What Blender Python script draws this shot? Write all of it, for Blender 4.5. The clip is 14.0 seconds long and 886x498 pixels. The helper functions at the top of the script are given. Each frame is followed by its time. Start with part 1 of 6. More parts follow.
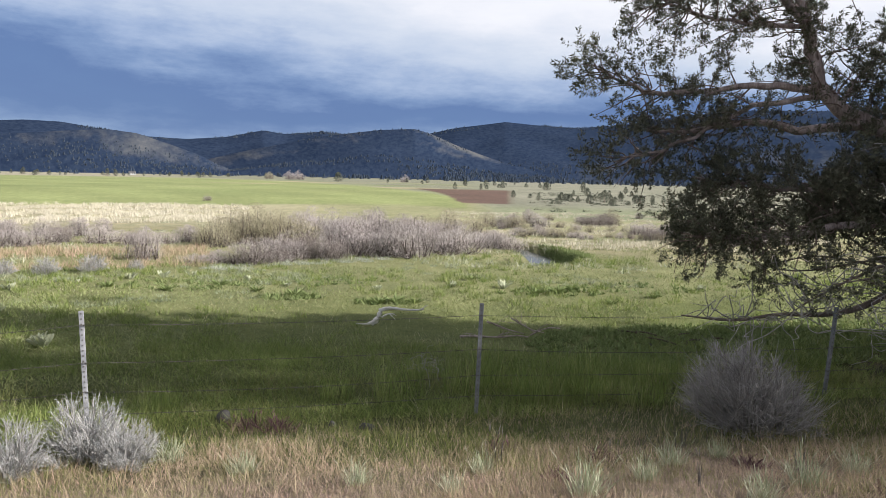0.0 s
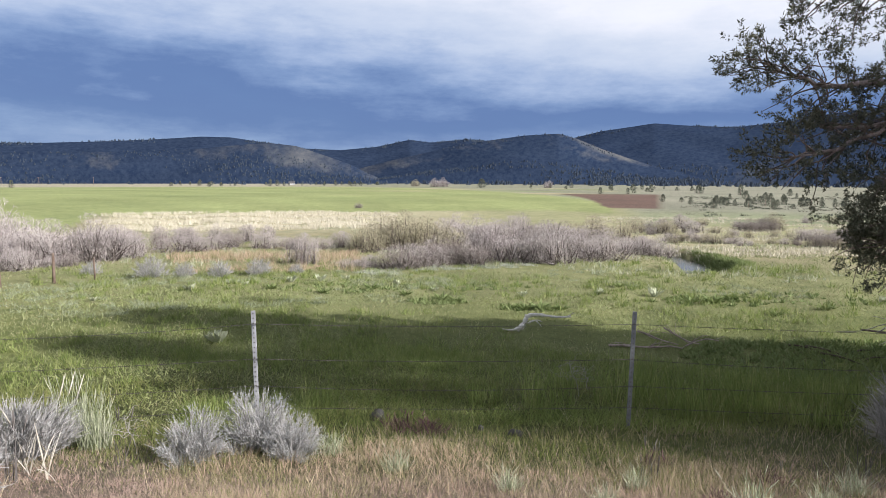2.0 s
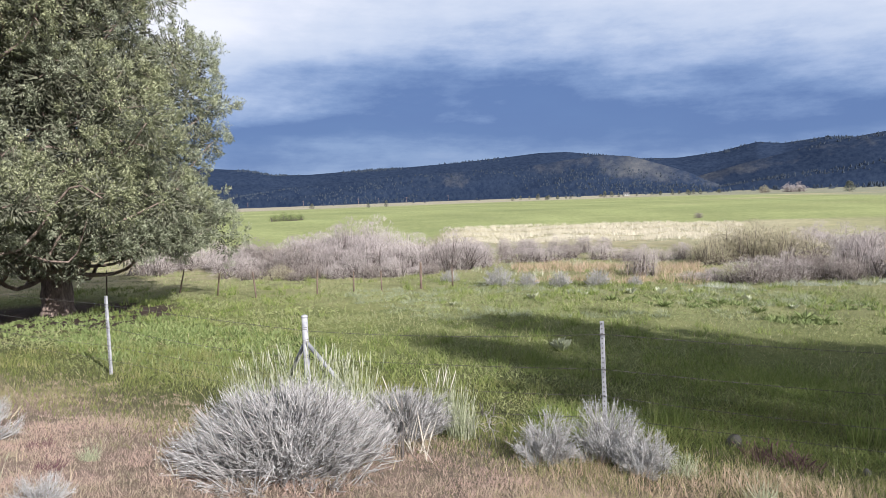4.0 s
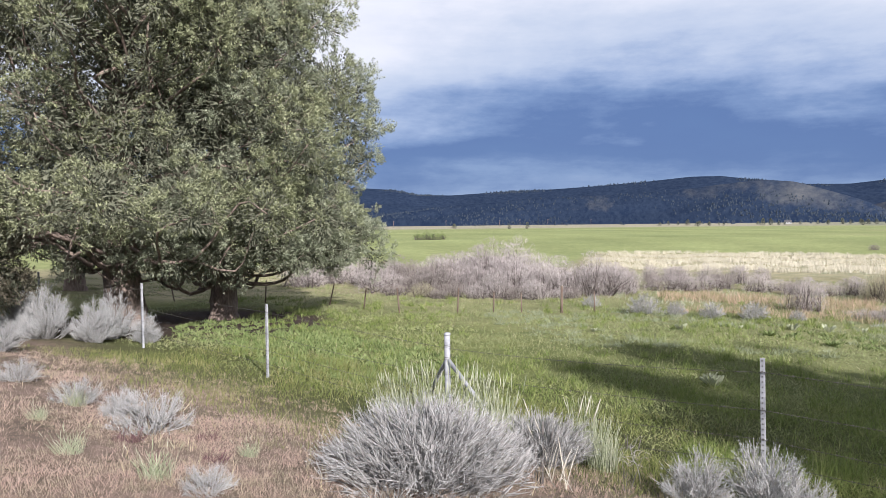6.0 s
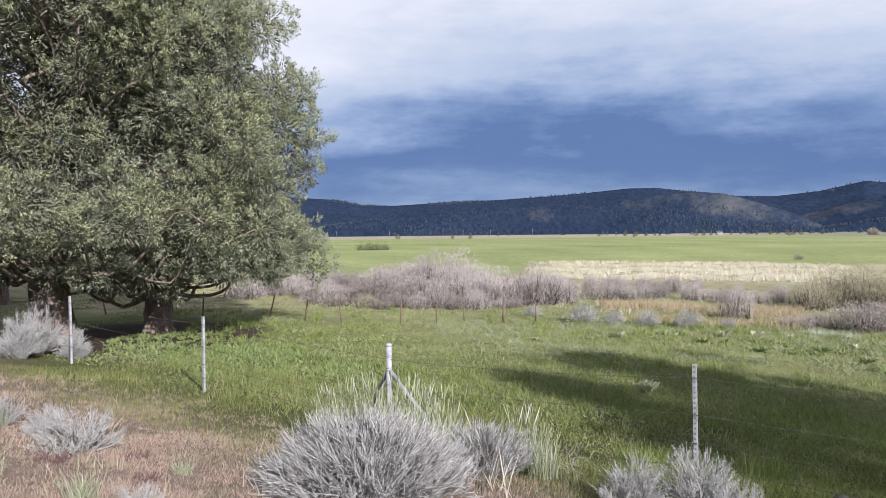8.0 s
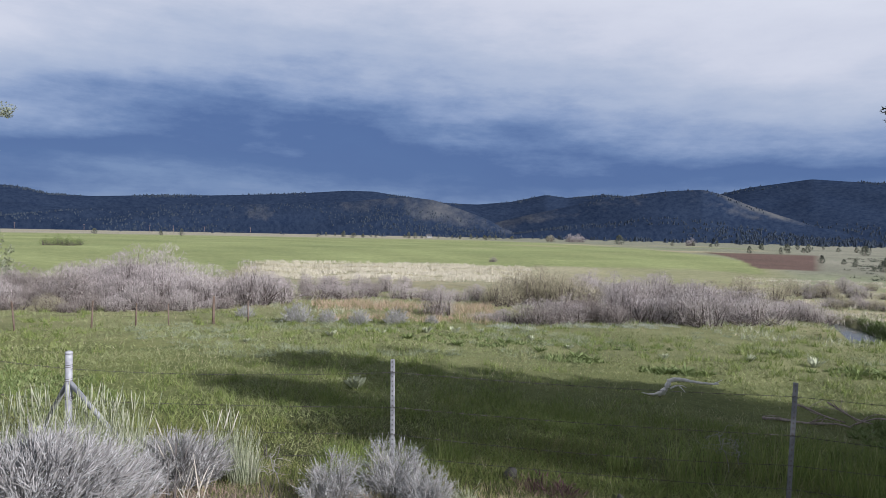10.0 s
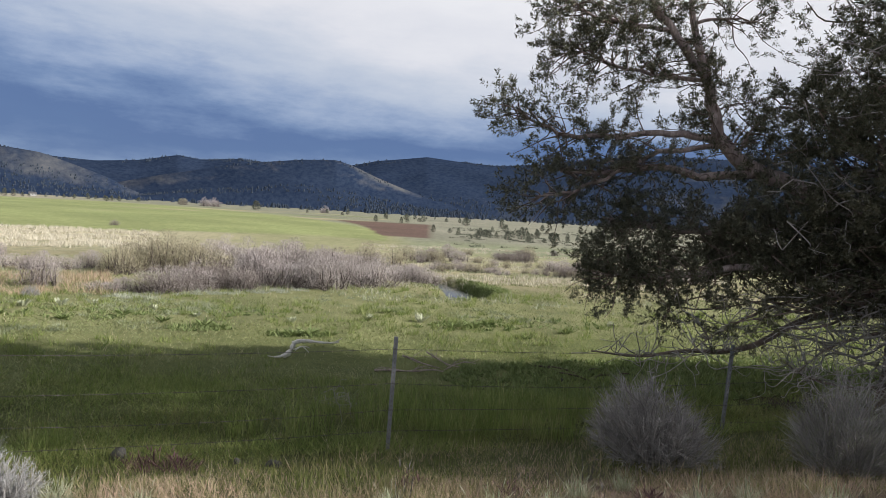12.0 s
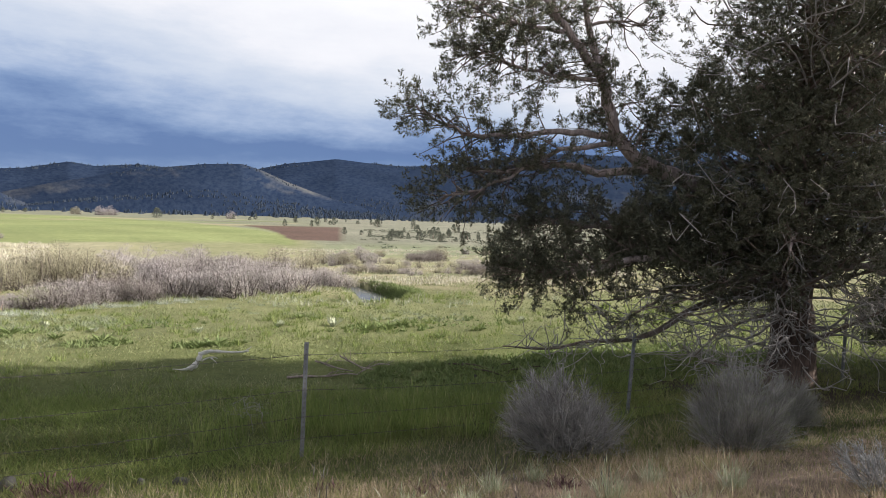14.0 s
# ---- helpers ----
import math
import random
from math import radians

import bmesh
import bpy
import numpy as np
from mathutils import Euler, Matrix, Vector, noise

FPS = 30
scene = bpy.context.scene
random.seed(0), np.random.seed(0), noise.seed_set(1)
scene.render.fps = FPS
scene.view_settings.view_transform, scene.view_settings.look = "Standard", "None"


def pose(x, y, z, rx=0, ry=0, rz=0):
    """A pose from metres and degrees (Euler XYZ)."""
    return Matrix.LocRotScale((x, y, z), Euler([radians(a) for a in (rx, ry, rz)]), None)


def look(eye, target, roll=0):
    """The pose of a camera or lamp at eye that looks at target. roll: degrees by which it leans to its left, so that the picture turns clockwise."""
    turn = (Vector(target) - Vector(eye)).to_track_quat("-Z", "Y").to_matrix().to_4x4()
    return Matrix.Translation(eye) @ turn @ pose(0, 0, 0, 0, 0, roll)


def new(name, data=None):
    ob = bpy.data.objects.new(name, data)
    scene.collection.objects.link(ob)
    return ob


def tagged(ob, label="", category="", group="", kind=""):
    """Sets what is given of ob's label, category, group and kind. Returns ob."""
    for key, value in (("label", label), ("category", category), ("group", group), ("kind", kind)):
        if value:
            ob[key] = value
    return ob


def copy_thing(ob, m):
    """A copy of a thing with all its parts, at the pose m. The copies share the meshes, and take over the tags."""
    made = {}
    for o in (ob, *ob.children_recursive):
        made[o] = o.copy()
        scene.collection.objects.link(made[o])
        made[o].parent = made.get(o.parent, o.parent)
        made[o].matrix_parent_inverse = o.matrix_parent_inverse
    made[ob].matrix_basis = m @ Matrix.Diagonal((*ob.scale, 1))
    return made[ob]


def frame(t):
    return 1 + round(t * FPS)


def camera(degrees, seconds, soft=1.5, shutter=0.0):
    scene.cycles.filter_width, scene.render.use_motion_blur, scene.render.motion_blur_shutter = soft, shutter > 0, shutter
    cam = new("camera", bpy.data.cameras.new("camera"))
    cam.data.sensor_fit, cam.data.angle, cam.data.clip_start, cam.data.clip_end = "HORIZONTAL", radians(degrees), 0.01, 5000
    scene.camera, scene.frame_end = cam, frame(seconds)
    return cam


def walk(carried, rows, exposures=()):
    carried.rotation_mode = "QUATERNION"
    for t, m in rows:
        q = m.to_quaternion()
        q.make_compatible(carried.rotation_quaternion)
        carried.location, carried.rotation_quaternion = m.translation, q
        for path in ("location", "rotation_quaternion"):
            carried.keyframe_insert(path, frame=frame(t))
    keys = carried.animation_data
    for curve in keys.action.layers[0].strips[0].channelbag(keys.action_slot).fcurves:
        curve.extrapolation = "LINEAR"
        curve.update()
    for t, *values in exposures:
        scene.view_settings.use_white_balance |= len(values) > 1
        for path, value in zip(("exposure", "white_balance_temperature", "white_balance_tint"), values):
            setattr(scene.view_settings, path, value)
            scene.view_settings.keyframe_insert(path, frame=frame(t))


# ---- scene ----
cam = camera(66.1, 14.0, soft=0.75)
EYE = 1.65
# seconds, x, y, z from the first eye, yaw, pitch, roll
PATH = [
    (0.0, -0.000, -0.000, 0.0, 0.00, -6.10, -1.12),
    (0.5, -0.008, -0.000, 0.0, 1.45, -5.83, -0.97),
    (1.0, -0.022, -0.001, 0.0, 3.77, -5.84, -0.75),
    (1.5, -0.041, -0.003, 0.0, 7.07, -5.63, -0.59),
    (2.0, -0.068, -0.007, 0.0, 11.93, -5.73, -0.08),
    (2.5, -0.102, -0.016, 0.0, 17.92, -5.28, 0.86),
    (3.0, -0.134, -0.028, 0.0, 23.98, -5.19, 0.88),
    (3.5, -0.175, -0.050, 0.0, 32.06, -4.75, 1.29),
    (3.7, -0.191, -0.061, 0.0, 35.30, -4.59, 1.66),
    (5.8, -0.255, -0.120, 0.0, 50.46, -2.28, 1.04),
    (6.0, -0.257, -0.123, 0.0, 51.23, -2.19, 0.65),
    (6.5, -0.268, -0.138, 0.0, 54.43, -1.57, 0.80),
    (7.0, -0.265, -0.133, 0.0, 53.30, -1.47, 0.43),
    (7.2, -0.260, -0.127, 0.0, 52.07, -1.46, 0.50),
    (9.3, -0.188, -0.059, 0.0, 34.73, -1.51, -0.40),
    (9.5, -0.176, -0.051, 0.0, 32.28, -1.62, -0.64),
    (10.0, -0.130, -0.027, 0.0, 23.20, -1.29, -1.12),
    (10.5, -0.073, -0.008, 0.0, 12.82, -1.15, -1.92),
    (11.0, -0.025, -0.001, 0.0, 4.42, -1.75, -2.60),
    (11.5, 0.009, -0.000, 0.0, -1.61, -2.76, -2.69),
    (12.0, 0.038, -0.002, 0.0, -6.63, -3.06, -3.06),
    (12.5, 0.071, -0.008, 0.0, -12.40, -2.88, -3.28),
    (13.0, 0.086, -0.011, 0.0, -15.12, -2.89, -2.87),
    (13.5, 0.084, -0.011, 0.0, -14.70, -2.82, -2.18),
    (14.0, 0.080, -0.010, 0.0, -14.07, -2.70, -1.42),
]
walk(cam, [(t, pose(x, y, EYE + z, 90 + pitch, roll, yaw)) for t, x, y, z, yaw, pitch, roll in PATH],
     [(0.0, 0.8, 6400, 12), (3.0, 0.8, 6200, 14), (3.7, 0.8, 6200, 14), (6.0, 0.75, 6150, 15), (7.2, 0.72, 6150, 15), (9.5, 0.42, 5900, 15), (10.3, 0.27, 5900, 15), (11.0, 0.28, 6050, 14),
      (11.6, 0.36, 6300, 13), (12.3, 0.65, 6450, 12), (13.2, 0.8, 6500, 12), (14.0, 0.8, 6500, 12)])
# ---- lie of the land ----
FENCE_A = radians(12.0)                      # the fence's normal points 12 degrees to the left of the first view
FENCE_D = 7.3
PROFILE_U = (-60, 1.0, 2.5, 4.0, 5.5, 7.3, 9.0, 12.0, 16.0, 25.0, 45.0, 100.0, 300.0, 1000.0, 5000.0)
PROFILE_Z = (0.0, -0.02, -0.2, -0.5, -0.84, -1.09, -1.22, -1.35, -1.45, -1.7, -2.2, -2.9, -3.6, -4.2, -4.2)
STREAM = ((1.5, 38.0), (3.3, 37.6), (4.4, 35.6), (4.85, 32.4), (4.95, 30.0), (4.4, 28.2), (2.6, 27.3))


def along(x, y):
    """Distance from the road side towards the meadow, and along the fence."""
    return y * np.cos(FENCE_A) - x * np.sin(FENCE_A), x * np.cos(FENCE_A) + y * np.sin(FENCE_A)


def stream_gap(x, y):
    best = np.full(np.shape(x), 1e9)
    for (ax, ay), (bx, by) in zip(STREAM, STREAM[1:]):
        dx, dy = bx - ax, by - ay
        k = np.clip(((x - ax) * dx + (y - ay) * dy) / (dx * dx + dy * dy), 0, 1)
        best = np.minimum(best, np.hypot(x - ax - k * dx, y - ay - k * dy))
    return best


def height(x, y):
    x, y = np.asarray(x, float), np.asarray(y, float)
    u, s = along(x, y)
    z = np.interp(u, PROFILE_U, PROFILE_Z)
    # the valley falls away gently to the right
    far = np.clip(np.hypot(x, y) - 60, 0, 1400)
    z = z - 0.005 * far * np.clip((x + 0.15 * y) / (np.hypot(x, y) + 1) + 0.1, 0, 0.5)
    r = np.hypot(x, y)
    amp = np.clip((r - 1) / 4, 0, 1)
    z = z + amp * (0.035 * np.sin(1.7 * x + 0.6 * y) * np.sin(1.3 * y - 0.5 * x) + 0.05 * np.sin(0.37 * x + 1.1) * np.sin(0.31 * y + 0.4))
    g = stream_gap(x, y)
    return z - 0.6 * np.clip(1.25 - g, 0, 0.6) / 0.6


# ---- light ----
SUN_AZ, SUN_EL = radians(104.0), radians(27.0)   # clockwise from the first view; height over the horizon
EXPOSURE = 0.8                                   # the picture's usual exposure, as the walk sets it
sun = new("sun", bpy.data.lights.new("sun", "SUN"))
sun.data.energy, sun.data.angle, sun.data.color = 5.0, radians(0.6), (1.0, 0.945, 0.86)
sun.matrix_world = look((30 * math.sin(SUN_AZ), 30 * math.cos(SUN_AZ), 60), (30 * math.sin(SUN_AZ) - math.sin(SUN_AZ) * math.cos(SUN_EL), 30 * math.cos(SUN_AZ) - math.cos(SUN_AZ) * math.cos(SUN_EL), 60 - math.sin(SUN_EL)))


class Nodes:
    """Short hand for a node tree."""

    def __init__(self, tree):
        self.tree = tree
        tree.nodes.clear()

    def add(self, kind, inputs=(), **settings):
        n = self.tree.nodes.new(kind)
        if "operation" in settings:
            n.operation = settings["operation"]
        if "data_type" in settings:
            n.data_type = settings["data_type"]
        if "blend_type" in settings:
            n.blend_type = settings["blend_type"]
        if "sky_type" in settings:
            n.sky_type = settings["sky_type"]
        if "attribute_name" in settings:
            n.attribute_name = settings["attribute_name"]
        for key, value in dict(inputs).items():
            self.put(n.inputs[key], value)
        return n

    def put(self, socket, value):
        if isinstance(value, bpy.types.NodeSocket):
            self.tree.links.new(value, socket)
        else:
            socket.default_value = value

    def math(self, op, a, b=0.0):
        n = self.add("ShaderNodeMath", {0: a, 1: b}, operation=op)
        return n.outputs[0]

    def ramp(self, fac, stops):
        n = self.add("ShaderNodeValToRGB", {0: fac})
        el = n.color_ramp.elements
        while len(el) < len(stops):
            el.new(0.5)
        for e, (p, c) in zip(el, stops):
            e.position, e.color = p, (*c, 1) if len(c) == 3 else c
        return n.outputs[0]

    def mix(self, fac, a, b, blend="MIX"):
        n = self.add("ShaderNodeMix", data_type="RGBA", blend_type=blend)
        self.put(n.inputs[0], fac)
        for s, v in ((n.inputs[6], a), (n.inputs[7], b)):
            self.put(s, (*v, 1) if isinstance(v, tuple) and len(v) == 3 else v)
        return n.outputs[2]

    def noise(self, vector, scale, detail=4.0, rough=0.55):
        return self.add("ShaderNodeTexNoise", {"Vector": vector, "Scale": scale, "Detail": detail, "Roughness": rough}).outputs[0]

    def spread(self, value, lo, hi, to_lo=0.0, to_hi=1.0):
        return self.add("ShaderNodeMapRange", {0: value, 1: lo, 2: hi, 3: to_lo, 4: to_hi}).outputs[0]


world = bpy.data.worlds.new("sky")
world.use_nodes = True
scene.world = world
W = Nodes(world.node_tree)
sky_tex = W.add("ShaderNodeTexSky", sky_type="NISHITA")
sky_tex.sun_disc, sky_tex.sun_elevation, sky_tex.sun_rotation = False, SUN_EL, SUN_AZ
way = W.add("ShaderNodeTexCoord").outputs["Generated"]
axes = W.add("ShaderNodeSeparateXYZ", {0: way})
azim = W.math("ARCTAN2", axes.outputs[0], axes.outputs[1])
elev = W.math("ARCSINE", axes.outputs[2])
streak = W.add("ShaderNodeCombineXYZ", {0: W.math("MULTIPLY", azim, 1.3), 1: W.math("MULTIPLY", W.math("ADD", elev, W.math("MULTIPLY", azim, 0.04)), 13.0), 2: 3.3}).outputs[0]
puff = W.add("ShaderNodeCombineXYZ", {0: W.math("MULTIPLY", azim, 5.0), 1: W.math("MULTIPLY", elev, 14.0), 2: 1.2}).outputs[0]
n1, n2 = W.noise(streak, 1.1, 6.0, 0.55), W.noise(puff, 1.0, 7.0, 0.62)
lift = W.math("ADD", W.math("MULTIPLY", W.math("SUBTRACT", n1, 0.5), 0.15), W.math("MULTIPLY", W.math("SUBTRACT", n2, 0.5), 0.19))
# the deck opens towards the sun
open_side = W.math("ADD", W.math("ADD", W.spread(azim, -0.55, 0.1, 0.0, 0.13), W.spread(azim, 0.15, 0.75, 0.0, 0.05)), W.spread(azim, -1.1, -0.7, 0.12, 0.0))
band = W.math("ADD", W.math("ADD", elev, lift), W.math("MULTIPLY", open_side, W.spread(elev, 0.07, 0.168)))
clouds = W.ramp(band, [
    (0.0, (0.36, 0.47, 0.67)), (0.045, (0.25, 0.365, 0.585)), (0.075, (0.165, 0.265, 0.49)), (0.098, (0.135, 0.23, 0.455)), (0.135, (0.13, 0.22, 0.445)), (0.17, (0.225, 0.335, 0.565)),
    (0.205, (0.39, 0.50, 0.71)), (0.245, (0.58, 0.67, 0.82)), (0.29, (0.70, 0.77, 0.88)), (0.36, (0.93, 0.95, 1.0)), (0.44, (1.05, 1.06, 1.08)), (0.56, (0.82, 0.84, 0.88)), (0.7, (0.62, 0.64, 0.675)), (1.0, (0.45, 0.465, 0.50))])
thin = W.mix(0.94, W.add("ShaderNodeVectorMath", {0: sky_tex.outputs[0], 1: (0.6, 0.6, 0.6)}, operation="MULTIPLY").outputs[0],
             W.add("ShaderNodeVectorMath", {0: clouds, 1: (10 / 2 ** EXPOSURE,) * 3}, operation="MULTIPLY").outputs[0])
W.add("ShaderNodeOutputWorld", {0: W.add("ShaderNodeBackground", {0: thin, 1: 0.1}).outputs[0]})
# ---- materials ----
def material(name):
    m = bpy.data.materials.new(name)
    m.use_nodes = True
    return m, Nodes(m.node_tree)


def finish(n, colour, rough=0.8, metal=0.0, bump=None, depth=0.01, strength=0.5, clear=0.0, gloss=0.5):
    s = n.add("ShaderNodeBsdfPrincipled", {"Base Color": (*colour, 1) if isinstance(colour, tuple) else colour, "Roughness": rough, "Metallic": metal, "Specular IOR Level": gloss})
    if bump is not None:
        n.put(s.inputs["Normal"], n.add("ShaderNodeBump", {"Height": bump, "Distance": depth, "Strength": strength}).outputs[0])
    out = s.outputs[0]
    if clear:
        t = n.add("ShaderNodeBsdfTranslucent", {0: (*colour, 1) if isinstance(colour, tuple) else colour})
        out = n.add("ShaderNodeMixShader", {0: clear, 1: out, 2: t.outputs[0]}).outputs[0]
    n.add("ShaderNodeOutputMaterial", {0: out})


def place(n):
    return n.add("ShaderNodeNewGeometry").outputs["Position"]


def leafy(name, colours, patch=0.35, clear=0.25, rough=0.7, spread=0.5, gloss=0.25):
    """Blades, leaves and twigs: each piece takes a tone of its own, and tones drift over the ground."""
    m, n = material(name)
    g = n.add("ShaderNodeNewGeometry")
    drift = n.spread(n.noise(g.outputs["Position"], patch, 3.0), 0.3, 0.7)
    tone = n.math("ADD", n.math("MULTIPLY", g.outputs["Random Per Island"], spread), n.math("MULTIPLY", drift, 1 - spread))
    c = n.ramp(tone, [(i / max(1, len(colours) - 1), c) for i, c in enumerate(colours)])
    fine = n.spread(n.noise(g.outputs["Position"], 40.0, 2.0), 0.2, 0.8, 0.75, 1.2)
    c = n.mix(1.0, c, n.add("ShaderNodeCombineXYZ", {0: fine, 1: fine, 2: fine}).outputs[0], "MULTIPLY")
    finish(n, c, rough, clear=clear, gloss=gloss)
    return m


def scaly(name, colours, patch=1.4, clear=0.3):
    """Juniper foliage: fine scale sprigs, tones that differ from tuft to tuft and drift over the crown."""
    m, n = material(name)
    g = n.add("ShaderNodeNewGeometry")
    drift = n.spread(n.noise(g.outputs["Position"], patch, 3.0), 0.3, 0.7)
    grain = n.noise(g.outputs["Position"], 46.0, 3.0, 0.7)
    tone = n.math("ADD", n.math("MULTIPLY", g.outputs["Random Per Island"], 0.18), n.math("ADD", n.math("MULTIPLY", drift, 0.22), n.math("MULTIPLY", n.spread(grain, 0.38, 0.62), 0.6)))
    c = n.ramp(tone, [(i / max(1, len(colours) - 1), c) for i, c in enumerate(colours)])
    finish(n, c, 0.9, clear=clear, gloss=0.08)
    return m


def bark(name, dark, light, scale=9.0, stretch=0.25, depth=0.03):
    m, n = material(name)
    p = n.add("ShaderNodeVectorMath", {0: n.add("ShaderNodeTexCoord").outputs["Object"], 1: (1, 1, stretch)}, operation="MULTIPLY").outputs[0]
    a, b = n.noise(p, scale, 6.0, 0.65), n.noise(p, scale * 4, 3.0)
    h = n.math("ADD", n.math("MULTIPLY", a, 0.7), n.math("MULTIPLY", b, 0.3))
    finish(n, n.ramp(h, [(0.3, dark), (0.55, tuple((x + y) / 2 for x, y in zip(dark, light))), (0.72, light)]), 0.9, bump=h, depth=depth, strength=0.9, gloss=0.2)
    return m


MAT = {}
m, n = material("ground")
pos = place(n)
zone = n.add("ShaderNodeVertexColor")
zone.layer_name = "zone"
a, b, c3 = n.noise(pos, 0.9, 5.0, 0.6), n.noise(pos, 11.0, 8.0, 0.8), n.noise(pos, 0.03, 4.0)
k = n.math("ADD", n.spread(a, 0.3, 0.7, 0.72, 1.2), n.math("MULTIPLY", n.math("SUBTRACT", b, 0.5), 2.2))
k = n.math("MULTIPLY", k, n.spread(c3, 0.3, 0.7, 0.85, 1.15))
col = n.mix(1.0, zone.outputs[0], n.add("ShaderNodeCombineXYZ", {0: k, 1: n.math("ADD", n.math("MULTIPLY", k, 0.85), 0.14), 2: k}).outputs[0], "MULTIPLY")
finish(n, col, 0.95, bump=b, depth=0.05, strength=0.6, gloss=0.1)
MAT["ground"] = m

m, n = material("hillside")
pos = place(n)
zone = n.add("ShaderNodeVertexColor")
zone.layer_name = "zone"
ax = n.add("ShaderNodeSeparateXYZ", {0: pos})
cut = n.add("ShaderNodeCombineXYZ", {0: n.math("MULTIPLY", n.math("ARCTAN2", ax.outputs[0], ax.outputs[1]), 2000.0), 1: n.math("MULTIPLY", ax.outputs[1], 0.06), 2: n.math("MULTIPLY", ax.outputs[2], 1.4)}).outputs[0]
big, small, tiny = n.noise(cut, 0.0035, 6.0, 0.6), n.noise(cut, 0.02, 5.0, 0.7), n.noise(cut, 0.09, 3.0, 0.7)
mask = n.math("ADD", n.math("MULTIPLY", big, 0.7), n.math("ADD", n.math("MULTIPLY", small, 0.3), n.math("MULTIPLY", tiny, 0.08)))
bare = n.math("ADD", mask, n.math("SUBTRACT", n.add("ShaderNodeSeparateColor", {0: zone.outputs[0]}).outputs[0], 0.5))
# Distance haze and cloud shade are put into these dark bluish tones.
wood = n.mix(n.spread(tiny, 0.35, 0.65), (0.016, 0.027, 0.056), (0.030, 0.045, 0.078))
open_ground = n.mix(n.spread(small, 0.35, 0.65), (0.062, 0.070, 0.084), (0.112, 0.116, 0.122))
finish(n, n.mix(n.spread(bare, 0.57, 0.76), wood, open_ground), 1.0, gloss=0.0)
MAT["hill"] = m

# Conifer greens carry the same blue haze of distance.
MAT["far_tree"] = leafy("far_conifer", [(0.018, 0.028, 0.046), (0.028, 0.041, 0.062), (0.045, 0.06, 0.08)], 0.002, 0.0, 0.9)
MAT["juniper_far"] = leafy("juniper_far", [(0.07, 0.08, 0.065), (0.11, 0.122, 0.095), (0.15, 0.16, 0.12)], 0.2, 0.1)
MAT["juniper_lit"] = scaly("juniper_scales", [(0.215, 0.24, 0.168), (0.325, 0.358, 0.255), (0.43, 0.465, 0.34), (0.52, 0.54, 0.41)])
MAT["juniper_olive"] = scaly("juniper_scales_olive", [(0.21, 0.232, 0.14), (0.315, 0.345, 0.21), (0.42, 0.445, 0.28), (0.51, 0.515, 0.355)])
# Shaded copy: the right-hand junipers' shade is put into darker scales.
MAT["juniper_shaded"] = scaly("juniper_scales_shaded", [(0.05, 0.053, 0.036), (0.135, 0.142, 0.097), (0.225, 0.225, 0.162), (0.33, 0.285, 0.22)], 0.9, 0.25)
MAT["juniper_brown"] = scaly("juniper_scales_dry", [(0.09, 0.082, 0.06), (0.21, 0.195, 0.145), (0.32, 0.285, 0.225)])
# The crown's inner shade is in the dark olive of these blades.
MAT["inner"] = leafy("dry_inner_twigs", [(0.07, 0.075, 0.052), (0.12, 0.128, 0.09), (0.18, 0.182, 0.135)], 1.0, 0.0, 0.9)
MAT["bark"] = bark("shredding_bark", (0.08, 0.06, 0.05), (0.42, 0.335, 0.29))
MAT["bark_dark"] = bark("dark_shaggy_bark", (0.045, 0.032, 0.027), (0.27, 0.20, 0.17))
# Weathered bark, lightened for the light that the open juniper's limbs catch.
MAT["bark_grey"] = bark("weathered_grey_bark", (0.15, 0.118, 0.11), (0.64, 0.54, 0.515))
MAT["dead"] = bark("dead_wood", (0.24, 0.22, 0.21), (0.62, 0.585, 0.56), 16.0, 0.5, 0.01)
MAT["rotten"] = bark("rotten_wood", (0.04, 0.03, 0.024), (0.16, 0.125, 0.10), 12.0, 0.5, 0.01)
MAT["bleached"] = bark("bleached_wood", (0.58, 0.56, 0.53), (0.92, 0.90, 0.87), 12.0, 0.5, 0.01)
MAT["twig"] = leafy("bare_twigs", [(0.07, 0.062, 0.06), (0.13, 0.118, 0.112), (0.21, 0.195, 0.185)], 0.8, 0.0, 0.9)
MAT["willow"] = leafy("willow_twigs", [(0.31, 0.278, 0.272), (0.40, 0.36, 0.352), (0.47, 0.43, 0.42), (0.49, 0.45, 0.405)], 0.25, 0.1, 0.9, 0.35)
MAT["willow_stem"] = leafy("willow_stems", [(0.07, 0.058, 0.055), (0.12, 0.10, 0.095), (0.18, 0.155, 0.145)], 0.3, 0.0, 0.9)
MAT["willow_green"] = leafy("leafing_twigs", [(0.10, 0.14, 0.05), (0.16, 0.21, 0.08), (0.23, 0.27, 0.11)], 0.3, 0.2, 0.9)
MAT["willow_tan"] = leafy("willow_twigs_budding", [(0.25, 0.225, 0.165), (0.38, 0.35, 0.25), (0.44, 0.42, 0.29)], 0.12, 0.1, 0.9, 0.45)
MAT["willow_dark"] = leafy("willow_twigs_dark", [(0.20, 0.173, 0.16), (0.30, 0.265, 0.25), (0.40, 0.36, 0.335)], 0.12, 0.1, 0.9, 0.45)
MAT["sage"] = leafy("sage_leaves", [(0.30, 0.315, 0.315), (0.43, 0.445, 0.45), (0.57, 0.585, 0.59)], 2.0, 0.1, 0.9, 0.7)
MAT["sage_green"] = leafy("sage_leaves_green", [(0.19, 0.225, 0.135), (0.27, 0.305, 0.19), (0.37, 0.395, 0.28)], 2.0, 0.15, 0.9, 0.7)
